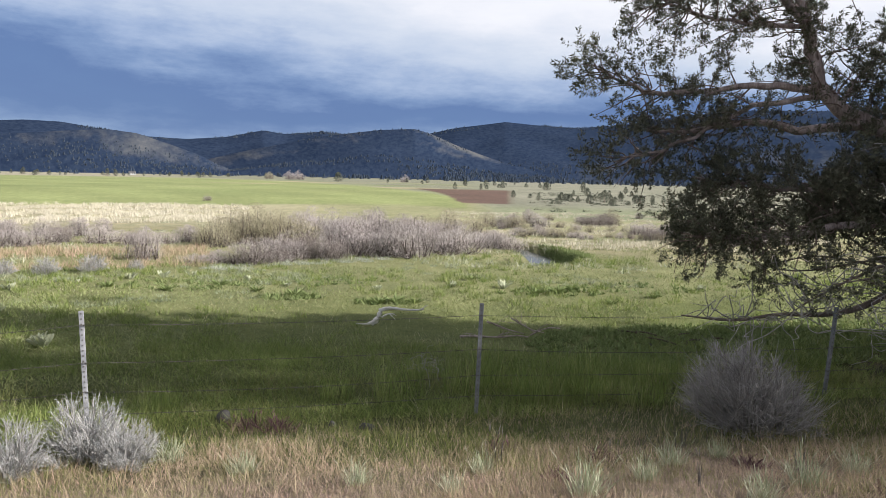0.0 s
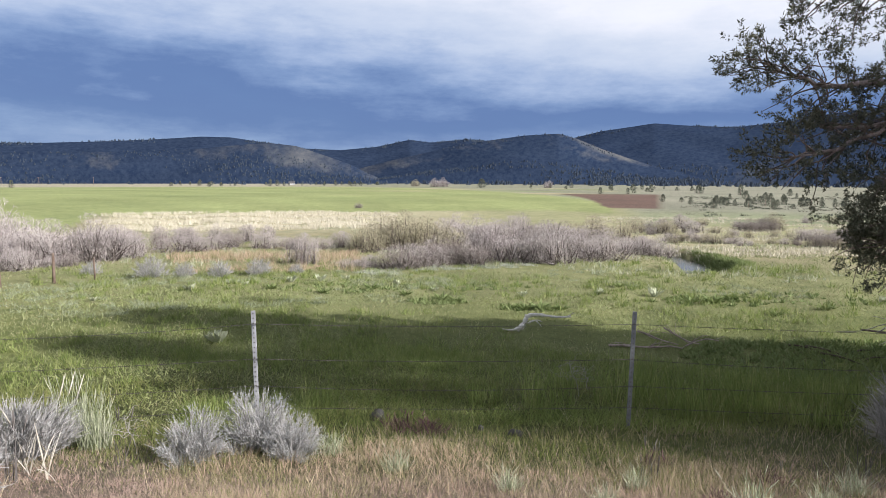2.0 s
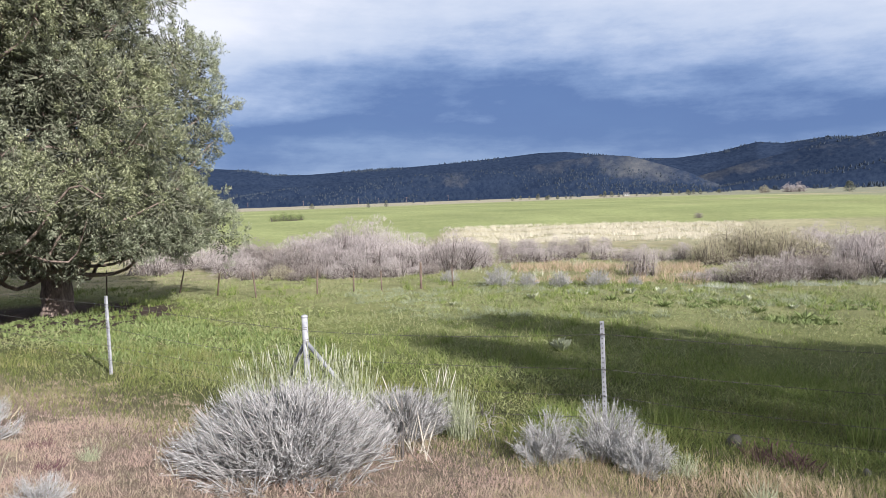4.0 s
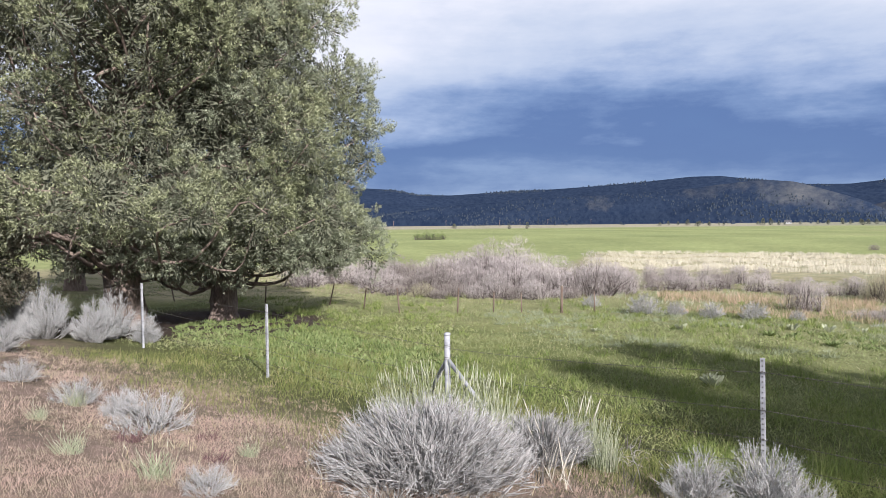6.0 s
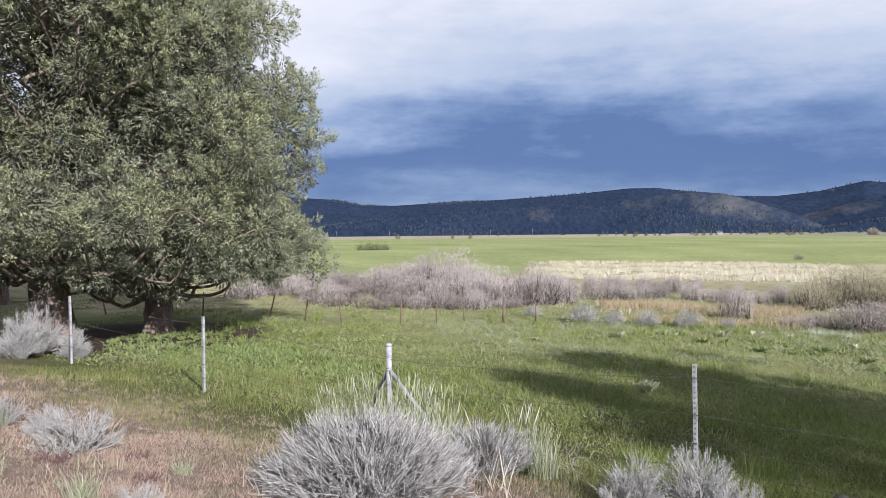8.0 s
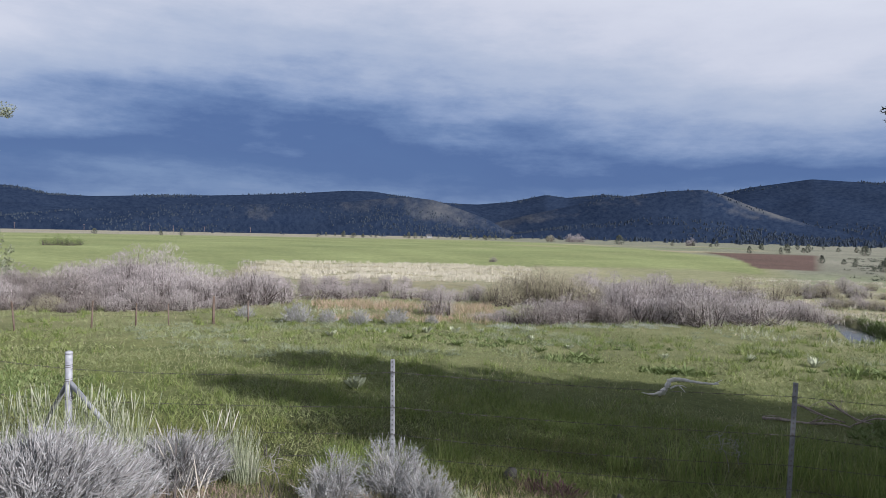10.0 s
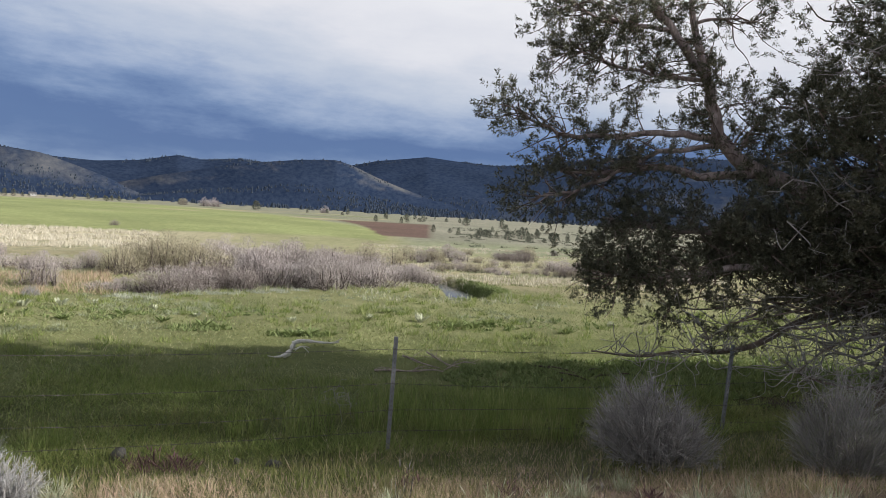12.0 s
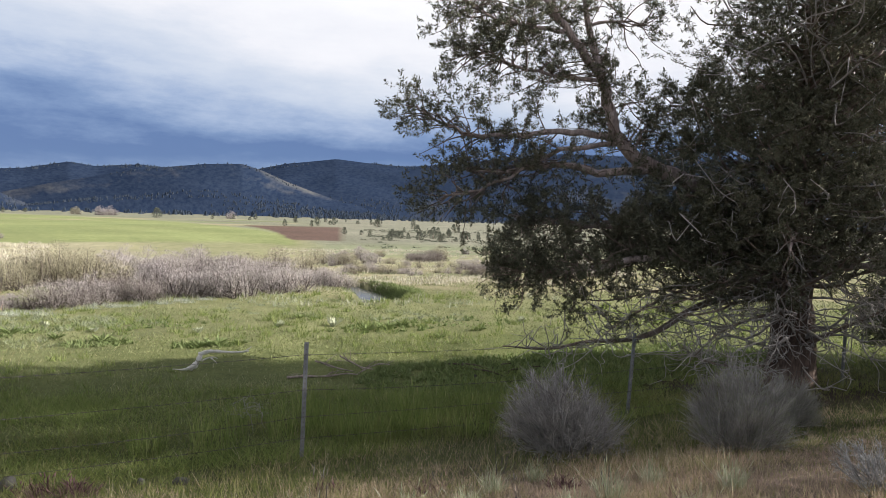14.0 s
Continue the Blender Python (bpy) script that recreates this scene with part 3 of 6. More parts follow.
# ---- junipers on the flats ----
def small_juniper(seed, mat, tall=4.0, wide=1.7):
    rng = np.random.default_rng(seed)
    tree = new("small_juniper")
    part("trunk", bars("trunk", [tube([(0, 0, -0.2), (0.03, 0, 0.5), (0, 0.04, tall * 0.6)], [0.16, 0.13, 0.05], 7)], MAT["bark"]), tree)
    n = 420
    h = rng.random(n) ** 0.9
    a = rng.uniform(0, 2 * np.pi, n)
    rr = wide * (0.62 + 1.25 * h - 1.75 * h * h) * rng.uniform(0.5, 1.08, n) * (1 + 0.22 * np.sin(3 * a + seed) + 0.15 * np.sin(9 * h + seed))
    c = np.stack([np.cos(a) * rr, np.sin(a) * rr, 0.12 + h * (tall - 0.2)], 1)
    w = unit(np.stack([np.cos(a), np.sin(a), 0.9 + 0 * a], 1))
    m = 4
    cc = np.repeat(c, m, 0) + rng.normal(size=(n * m, 3)) * 0.14
    ww = np.repeat(w, m, 0) + rng.normal(size=(n * m, 3)) * 0.7
    part("crown", mesh_of("crown", *join([blades(cc, ww, rng.uniform(0.16, 0.34, n * m), np.full(n * m, 0.12), np.zeros(n * m), rng, 1)]), mat), tree)
    return tree


KINDS = [small_juniper(61, MAT["juniper_far"]), small_juniper(62, MAT["juniper_far"], 3.6, 1.9), small_juniper(63, MAT["juniper_far"], 4.6, 1.5)]
FLATS = [(5.9, 172, 0.95), (7.3, 168, 0.85), (8.0, 150, 0.6), (9.7, 126, 0.85), (10.6, 140, 0.9), (9.1, 128, 0.35), (12.0, 215, 1.2), (13.0, 175, 0.85), (13.7, 182, 0.9), (14.6, 165, 0.8), (16.2, 150, 0.9), (17.1, 158, 0.7),
         (18.6, 140, 0.95), (19.8, 190, 1.2), (21.5, 150, 0.9), (23.4, 160, 1.0), (25.5, 140, 0.9), (28, 170, 1.1), (31, 150, 1.0), (-8.7, 520, 2.3), (-4.6, 540, 0.9), (-1.3, 600, 1.3), (3.6, 420, 1.3), (1.9, 430, 1.0),
         (5.0, 380, 1.2), (8.6, 330, 1.3), (-3.0, 600, 1.0), (-19.6, 640, 1.2), (-30.8, 620, 1.3), (-44.2, 560, 1.4), (-45.7, 540, 1.1), (-33.6, 700, 1.2), (11.6, 300, 1.1), (15.0, 290, 1.3), (-50.3, 600, 1.5), (-14.5, 700, 1.4)]
rng = np.random.default_rng(17)
FLATS += [(rng.uniform(10, 33), rng.uniform(115, 300), rng.uniform(0.3, 0.9)) for k in range(24)] + [(rng.uniform(-4, 10), rng.uniform(300, 600), rng.uniform(0.5, 1.1)) for k in range(14)]
FLATS += [(rng.uniform(-33, -15), rng.uniform(680, 860), rng.uniform(0.8, 1.7)) for k in range(26)] + [(rng.uniform(9, 22), rng.uniform(125, 175), rng.uniform(0.6, 1.1)) for k in range(16)]
for k, (az, r, big) in enumerate(FLATS):
    src = KINDS[k % 3]
    x, y = polar(az, r)
    m = pose(x, y, float(height(x, y)), 0, 0, 37 * k)
    big *= 0.52 if r < 300 else 0.85
    src.scale = (big,) * 3
    ob = copy_thing(src, m) if k > 2 else src
    if k <= 2:
        src.matrix_basis = m @ Matrix.Diagonal((big, big, big, 1))
    tagged(ob, "dark juniper standing alone on the valley flats", "tree", "junipers on the flats")

# farmhouse
x, y = polar(-24.4, 900)
z = float(height(x, y))
house = tagged(new("farmhouse"), "small distant farmhouse with a grey gable roof", "house")
house.matrix_basis = pose(x, y, z + 0.8, 0, 0, 24) @ Matrix.Scale(0.62, 4)
bm = bmesh.new()
box_at = [(-6, -4, -1.5, 6, 4, 3.2)]
for b in box_at:
    m = Matrix.Translation(((b[0] + b[3]) / 2, (b[1] + b[4]) / 2, (b[2] + b[5]) / 2)) @ Matrix.Diagonal((b[3] - b[0], b[4] - b[1], b[5] - b[2], 1))
    bmesh.ops.create_cube(bm, size=1, matrix=m)
wall = part("wall", from_bm("wall", bm, MAT["house_wall"]), house)
bm = bmesh.new()
ring_a = [bm.verts.new(c) for c in ((-6.6, -4.7, 3.1), (-6.6, 0, 5.8), (-6.6, 4.7, 3.1), (-6.6, 4.7, 3.35), (-6.6, 0, 6.1), (-6.6, -4.7, 3.35))]
ring_b = [bm.verts.new((6.6, v.co.y, v.co.z)) for v in ring_a]
for k in range(6):
    bm.faces.new((ring_a[k], ring_a[(k + 1) % 6], ring_b[(k + 1) % 6], ring_b[k]))
bm.faces.new(ring_a), bm.faces.new(ring_b[::-1])
bmesh.ops.recalc_face_normals(bm, faces=bm.faces)
part("roof", from_bm("roof", bm, MAT["house_roof"]), house)
for wx in (-4, 0, 4):
    bm = bmesh.new()
    bmesh.ops.create_cube(bm, size=1, matrix=Matrix.Translation((wx, -4.03, 1.6)) @ Matrix.Diagonal((1.4, 0.1, 1.3, 1)))
    part("window", from_bm("window", bm, MAT["house_glass"]), wall)

# ---- utility poles along the far road ----
def utility_pole():
    thing = new("utility_pole")
    part("pole", bars("pole", [tube([(0, 0, -0.5), (0, 0, 5), (0, 0, 9)], [0.2, 0.18, 0.14], 6)], MAT["bark"]), thing)
    bm = bmesh.new()
    bmesh.ops.create_cube(bm, size=1, matrix=Matrix.Translation((0, 0, 8.3)) @ Matrix.Diagonal((2.4, 0.16, 0.18, 1)))
    part("crossarm", from_bm("crossarm", bm, MAT["bark"]), thing)
    return thing


first_pole = utility_pole()
for k, az in enumerate((-55.4, -51.0, -46.5, -44.8, -42.5, -39.0)):
    x, y = polar(az, 880.0)
    m = pose(x, y, float(height(x, y)), 0, 0, -az)
    ob = copy_thing(first_pole, m) if k else first_pole
    if not k:
        first_pole.matrix_basis = m
    tagged(ob, "weathered wooden utility pole far across the fields", "utility pole", "poles along the far road")
# ---- fence ----
NORMAL = np.array([-math.sin(FENCE_A), math.cos(FENCE_A)])
RUN = np.array([math.cos(FENCE_A), math.sin(FENCE_A)])


def on_fence(s, u=FENCE_D):
    p = NORMAL * u + RUN * s
    return p[0], p[1]


def box(bm, x0, y0, z0, x1, y1, z1):
    m = Matrix.Translation(((x0 + x1) / 2, (y0 + y1) / 2, (z0 + z1) / 2)) @ Matrix.Diagonal((x1 - x0, y1 - y0, z1 - z0, 1))
    bmesh.ops.create_cube(bm, size=1, matrix=m)


def t_post(tall, mat, studs_mat):
    """Steel T-post: a flat face with a row of studs towards the road, a stem behind and wire clips."""
    thing = new("fence_post")
    bm = bmesh.new()
    box(bm, -0.024, -0.004, -0.35, 0.024, 0.004, tall)
    bmesh.ops.bevel(bm, geom=bm.edges[:], offset=0.002, segments=1, affect="EDGES")
    face = part("face", from_bm("face", bm, mat), thing)
    bm = bmesh.new()
    box(bm, -0.005, 0.004, -0.35, 0.005, 0.042, tall - 0.004)
    part("stem", from_bm("stem", bm, mat), thing)
    bm = bmesh.new()
    box(bm, -0.006, -0.009, -0.007, 0.006, -0.004, 0.007)
    stud = from_bm("stud", bm, studs_mat)
    for k in range(int(tall / 0.054)):
        part("stud", stud, face).matrix_basis = pose(0, 0, 0.04 + k * 0.054)
    for h in WIRES:
        v = tube([(-0.03, -0.012, h - 0.012), (0.0, -0.02, h + 0.008), (0.03, -0.012, h - 0.012), (0.028, 0.014, h), (-0.028, 0.014, h)], [0.0025] * 5, 5)
        part("wire_clip", bars("wire_clip", [v], MAT["wire"]), thing)
    return thing


WIRES = (0.24, 0.48, 0.78, 1.17)
POSTS = []
SPOTS = [(11.35, 0.12, 1.0, 0), (6.62, 0.10, 3.0, 0), (1.99, 0.24, 1.5, 0), (-2.10, 0.24, -1.0, 1), (-10.4, 0.24, 0.5, 1), (-14.9, 0.40, -1.0, 1), (-20.6, 0.45, 2.0, 1)]   # along the fence, top, lean, 1 for sunlit and 0 for shade-tinted zinc
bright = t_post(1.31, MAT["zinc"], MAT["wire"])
shade_post = t_post(1.31, MAT["zinc_shaded"], MAT["wire"])
tagged(bright, "pale galvanised steel T-post with barbed wire clips", "fence post", "posts along the fence")
tagged(shade_post, "steel T-post with tree shade put into its darker grey", "fence post", "posts along the fence")
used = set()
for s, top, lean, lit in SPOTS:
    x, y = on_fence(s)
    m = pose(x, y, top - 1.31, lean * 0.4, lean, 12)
    src = bright if lit else shade_post
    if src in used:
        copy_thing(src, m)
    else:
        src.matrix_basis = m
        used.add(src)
    POSTS.append((s, top - 1.31))

# corner post with its two braces
s1 = -6.24
cx, cy = on_fence(s1)
cz = float(height(cx, cy))
corner = tagged(new("corner_post"), "galvanised pipe corner post with two slanting braces", "fence post", "posts along the fence")
corner.matrix_basis = pose(cx, cy, 0.12 - 1.39, 0, 0, 12)
pipe = part("post", bars("post", [tube([(0, 0, -0.4), (0, 0, 0.6), (0, 0, 1.35)], [0.042] * 3, 12)], MAT["zinc"]), corner)
part("cap", bars("cap", [tube([(0, 0, 1.35), (0, 0, 1.375), (0, 0, 1.39)], [0.047, 0.047, 0.02], 12)], MAT["zinc"]), pipe)
for end in ((1.22, -0.25, 0.12), (-1.05, 0.75, 0.06)):
    part("brace", bars("brace", [tube([(0, 0, 1.02), tuple(0.5 * e for e in end[:2]) + (0.57,), end], [0.03] * 3, 10)], MAT["zinc"]), corner, "slanting galvanised brace")
for h in (1.17, 1.0, 0.78, 0.48):
    t = np.linspace(0, 2 * np.pi * 2.2, 20)
    part("wire_wrap", bars("wire_wrap", [tube(np.stack([0.046 * np.cos(t), 0.046 * np.sin(t), h + 0.004 * t], 1), [0.003] * 20, 4)], MAT["wire"]), pipe)
POSTS.append((s1, 0.12 - 1.39))
POSTS.sort()

for h in WIRES:
    wire = tagged(new("barbed_wire"), "slack rusty barbed wire strand along the fence", "barbed wire", "strands of the fence")
    pts = []
    for (sa, za), (sb, zb) in zip(POSTS, POSTS[1:]):
        for t in np.linspace(0, 1, 9)[:-1]:
            s = sa + (sb - sa) * t
            x, y = on_fence(s, FENCE_D - 0.016)
            pts.append((x, y, za + (zb - za) * t + h - (0.03 + 0.02 * math.sin(7 * h + sa)) * 4 * t * (1 - t)))
    x, y = on_fence(POSTS[-1][0], FENCE_D - 0.016)
    pts.append((x, y, POSTS[-1][1] + h))
    pts = np.array(pts)
    strand = part("strand", bars("strand", [tube(pts, [0.0027] * len(pts), 5)], MAT["wire"]), wire)
    far = np.concatenate([[0], np.cumsum(np.linalg.norm(np.diff(pts, axis=0), axis=1))])
    barbs = []
    for dist in np.arange(0.06, far[-1], 0.13):
        c = np.array([np.interp(dist, far, pts[:, k]) for k in range(3)])
        for sgn in (1, -1):
            barbs.append(tube([c + (-0.008, 0, -0.012 * sgn), c, c + (0.008, 0, 0.014 * sgn)], [0.001, 0.0016, 0.001], 3))
    part("barb_mass", bars("barb_mass", barbs, MAT["wire"]), strand)

# old cross fence of thin stakes in the meadow
cross = tagged(new("stake_fence"), "old cross fence of thin leaning stakes and wire", "fence")
STAKES = [(-28.6, 8.6, 1.05, 6, -14), (-27.0, 9.9, 1.0, -4, 10), (-25.2, 11.0, 0.95, 5, 18), (-23.2, 12.7, 0.95, 0, 24), (-21.4, 13.1, 0.85, 4, 20), (-19.7, 13.5, 0.9, 2, -6), (-18.7, 15.3, 0.9, 0, 4),
          (-17.9, 16.3, 0.75, 0, 2), (-17.3, 17.1, 0.75, 0, -2), (-16.5, 18.3, 0.95, 0, 1), (-15.9, 19.4, 0.75, 2, 0)]
tops = []
for k, (x, y, tall, rx, ry) in enumerate(STAKES):
    z = float(height(x, y))
    r = 0.045 if k in (9,) else 0.026
    ob = part("stake", bars("stake", [tube([(0, 0, -0.2), (0.004, 0, 0.4 * tall), (0, 0.003, tall)], [r * 1.1, r, r * 0.9], 7, 0.12, k)], MAT["rust"]), cross)
    ob.matrix_basis = pose(x, y, z, rx, ry, 0)
    tops.append((x + math.sin(radians(ry)) * tall * 0.9, y - math.sin(radians(rx)) * tall * 0.9, z + tall * 0.88))
for drop in (0.0, 0.35):
    part("fence_wire", bars("fence_wire", [tube(np.array(tops) - (0, 0, drop), [0.002] * len(tops), 4)], MAT["wire"]), cross)
# ---- junipers ----
def plumes(start, end, rng, tufts=6, wave=0.05):
    """Leafy boughs: tufts strung from start to end, growing finer. Returns places and ways."""
    n = len(start)
    t = np.linspace(0.15, 1.0, tufts)[None, :, None]
    c = start[:, None] + (end - start)[:, None] * t + rng.normal(size=(n, tufts, 3)) * wave
    c[..., 2] += 0.12 * np.linalg.norm(end - start, axis=1)[:, None] * (t[..., 0] ** 2)
    w = np.repeat(unit(end - start)[:, None] + (0, 0, 0.3), tufts, 1)
    return c.reshape(-1, 3), w.reshape(-1, 3)


def fists(root, way, length, fat, rng, count, size, wide):
    """Juniper tufts: fine sprigs standing out all round a short shoot."""
    n = len(root)
    way = unit(way)
    f = rng.random((n, count)) ** 0.8
    girth = fat[:, None] * np.sin(np.pi * np.clip(0.2 + 0.8 * f, 0, 1)) ** 0.7 * rng.uniform(0.1, 0.85, (n, count))
    off = rng.normal(size=(n, count, 3))
    off = unit(off - (off * way[:, None]).sum(-1, keepdims=True) * way[:, None])
    c = root[:, None] + way[:, None] * (f * length[:, None] * 0.9)[..., None] + off * girth[..., None]
    d = way[:, None] * 0.7 + off * 0.7 + rng.normal(size=off.shape) * 0.4
    m = n * count
    v, q, t = blades(c.reshape(-1, 3), d.reshape(-1, 3), size * rng.uniform(0.6, 1.4, m), wide * rng.uniform(0.7, 1.3, m), rng.uniform(-0.1, 0.1, m), rng, 1)
    # every sprig is turned outwards and shaded as part of its rounded tuft
    face = unit(off * 0.75 + way[:, None] * 0.55 + rng.normal(size=off.shape) * 0.3).reshape(-1, 3)
    tri = v.reshape(-1, 3, 3)
    wrong = (np.cross(tri[:, 1] - tri[:, 0], tri[:, 2] - tri[:, 0]) * face).sum(-1) < 0
    tri[wrong, :2] = tri[wrong, 1::-1]
    v, nrm = tri.reshape(-1, 3), np.repeat(face, 3, 0)
    return v, t, nrm


def leaf_mesh(name, pieces, mat):
    """One mesh of tufts, with their rounded shading."""
    vs, ts, n = [], [], 0
    for v, t, nrm in pieces:
        vs.append(v), ts.append(t + n)
        n += len(v)
    me = mesh_of(name, np.concatenate(vs), [np.concatenate(ts)], mat, True)
    me.normals_split_custom_set_from_vertices(np.concatenate([p[2] for p in pieces]).astype(np.float32))
    return me


def lumpy(d, cx, cy, cz):
    """How far a bough bulges in the directions d."""
    return 1 + 0.16 * np.sin(d[..., 0] * 7 + cx * 5) * np.sin(d[..., 1] * 7 + cy * 3) + 0.12 * np.sin(d[..., 2] * 9 + cz * 4)


def tufted_crown(lobes, axis, rng, tufts=20, per=25, size=0.058, wide=0.027, core=330, long=0.27, fat=0.085):
    """Rounded boughs, each covered outside with upturned tufts, over a heart in shaded olive."""
    base, way, heart_c, heart_w = [], [], [], []
    for cx, cy, cz, r, thick in lobes:
        c = np.array([cx, cy, cz])
        away = unit(np.array([cx - axis[0], cy - axis[1], 0.0]))
        n = max(5, int(tufts * thick * 4.4 * r * r))
        d = unit(rng.normal(size=(n // 6 + 1, 3)) + away * 0.85 + (0, 0, 0.3))
        q = c + d * (r * lumpy(d, cx, cy, cz) * rng.uniform(0.62, 0.9, len(d)))[:, None] * (1, 1, 0.9)
        # six tufts spread from each spur, so that the bough is knobbly
        e = unit(np.repeat(d, 6, 0) + unit(rng.normal(size=(6 * len(d), 3))) * 0.85 + (0, 0, 0.25))
        base.append(np.repeat(q, 6, 0) + e * 0.1), way.append(e)
        m = max(4, int(core * r))
        e = unit(rng.normal(size=(m, 3)))
        heart_c.append(c + e * r * 0.7 * rng.random((m, 1)) ** 0.4), heart_w.append(e)
    base, way = np.concatenate(base), np.concatenate(way)
    hc, hw = np.concatenate(heart_c), np.concatenate(heart_w)
    n = len(base)
    grow = rng.uniform(0.65, 1.3, n)
    leaves = fists(base, way, long * grow, fat * grow ** 0.5, rng, per, size, wide)
    heart = blades(hc, hw, rng.uniform(0.08, 0.17, len(hc)), rng.uniform(0.03, 0.06, len(hc)), np.zeros(len(hc)), rng, 1)
    return leaves, heart, base, way


def limb_line(a, b, rng, sag=0.0, steps=6, kink=0.06):
    t = np.linspace(0, 1, steps)[:, None]
    a, b = np.asarray(a, float), np.asarray(b, float)
    p = a + (b - a) * t
    ln = np.linalg.norm(b - a)
    p[:, 2] -= sag * ln * 4 * t[:, 0] * (1 - t[:, 0])
    p[1:-1] += rng.normal(size=(steps - 2, 3)) * ln * kink
    return bend(p, 3)


def dense_juniper(name, x, y, tall, wide, trunk_r, seed, skirt, label, full=1.0, scales="juniper_lit", boughs=150, big=1.0, per=34, extra=(), bare=None, front=(0.94, -0.35), fill=1.0):
    """A full-crowned juniper: tapered fluted trunk, limbs and a crown of many rounded boughs with dark gaps between them.
    bare: a direction and a height at which the crown stands open and shows its limbs."""
    rng = np.random.default_rng(seed)
    z = float(height(x, y))
    back = 0.15 if fill > 0.5 else 0.6
    tree = tagged(new(name), label, "tree", "junipers beside the fence")
    tree.matrix_basis = pose(x, y, z)
    hs = np.array([-0.3, 0.0, 0.4, 1.2, 2.5, 4.5, 7.0, tall * 0.92])
    rs = trunk_r * np.array([1.55, 1.35, 1.12, 1.0, 0.85, 0.6, 0.35, 0.06])
    tp = np.stack([0.05 * np.sin(hs * 1.7 + seed), 0.05 * np.cos(hs * 1.3), hs], 1)
    part("trunk", bars("trunk", [tube(bend(tp, 3), np.interp(np.linspace(0, 7, 22), np.arange(8), rs), 18, 0.13, seed)], MAT["bark"]), tree)
    lobes = []
    for k in range(boughs):
        h = skirt + (tall - skirt) * rng.random() ** 1.35
        f = (h - skirt) / (tall - skirt)
        a = k * 2.399 + rng.uniform(-0.5, 0.5)
        swell = 1 + 0.10 * math.sin(2 * a + 5 * f + seed) + 0.08 * math.sin(5 * a - 9 * f)
        reach = wide * (0.94 + 0.14 * f - 1.04 * f * f) * swell * (rng.uniform(0.8, 1.02) if k % 5 else rng.uniform(0.35, 0.7))
        rl = (0.5 + 0.95 * rng.random() ** 1.6) * (1.05 - 0.25 * f) * min(1, 0.35 + wide / 8) * big
        away = max(0.1, reach - rl * 0.9)
        if bare and abs((a - bare[0] + math.pi) % (2 * math.pi) - math.pi) < bare[2] and abs(h - bare[1]) < bare[3] and k % 5:
            continue
        lobes.append((math.cos(a) * away, math.sin(a) * away, h + rl * 0.55, rl, full * (1.0 if h < 10.3 else 0.1) * (1.0 if math.cos(a) * front[0] + math.sin(a) * front[1] > -0.12 else back)))
    for k in range(int(6 * wide)):
        a, rl = k * 2.399 + 0.7, rng.uniform(0.55, 0.95) * min(1, 0.35 + wide / 8) * big
        away = wide * rng.uniform(0.6, 0.93) - rl * 0.6
        lobes.append((math.cos(a) * away, math.sin(a) * away, skirt + 0.2 + rl * rng.uniform(0.45, 1.1), rl, full * (1.0 if math.cos(a) * front[0] + math.sin(a) * front[1] > -0.12 else back)))
    lobes += [(*p, full) for p in extra]
    for k, (lx, ly, lz, lr, lt) in enumerate(lobes):
        if k % 3 == 0:
            h0 = max(0.7, lz * 0.72 - 0.3)
            line = limb_line((0, 0, h0), (lx, ly, lz), rng, 0.05)
            part("limb", bars("limb", [tube(line, np.linspace(0.075, 0.014, len(line)), 6)], MAT["bark"]), tree)
    leaves, heart, p, w = tufted_crown(lobes, (0, 0), rng, per=per)
    # inner growth that closes the crown behind its leaves, shade put into its olive
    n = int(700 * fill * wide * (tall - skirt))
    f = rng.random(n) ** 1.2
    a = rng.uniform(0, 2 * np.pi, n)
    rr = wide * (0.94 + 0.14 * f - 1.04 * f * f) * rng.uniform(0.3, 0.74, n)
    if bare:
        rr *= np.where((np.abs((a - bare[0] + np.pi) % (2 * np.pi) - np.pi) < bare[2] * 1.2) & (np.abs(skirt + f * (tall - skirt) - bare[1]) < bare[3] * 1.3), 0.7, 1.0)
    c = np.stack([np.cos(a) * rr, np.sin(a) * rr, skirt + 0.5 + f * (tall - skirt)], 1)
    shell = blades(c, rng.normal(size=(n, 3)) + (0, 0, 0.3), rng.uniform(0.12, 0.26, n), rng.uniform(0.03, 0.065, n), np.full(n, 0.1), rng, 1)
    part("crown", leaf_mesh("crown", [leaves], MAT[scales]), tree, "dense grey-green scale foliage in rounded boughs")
    part("inner_twig_mass", mesh_of("inner_twig_mass", *join([heart, shell]), MAT["inner"]), tree, "inner growth in shaded olive that closes the crown")
    # bare twigs that show between the tufts
    n = 900
    pick = rng.integers(0, len(p), n)
    part("twig_mass", mesh_of("twig_mass", *join([blades(p[pick] - unit(w[pick]) * 0.35, w[pick] + rng.normal(size=(n, 3)) * 0.6, rng.uniform(0.2, 0.6, n), np.full(n, 0.016), rng.uniform(0, 0.3, n), rng, 2)]), MAT["bark"]), tree)
    return tree


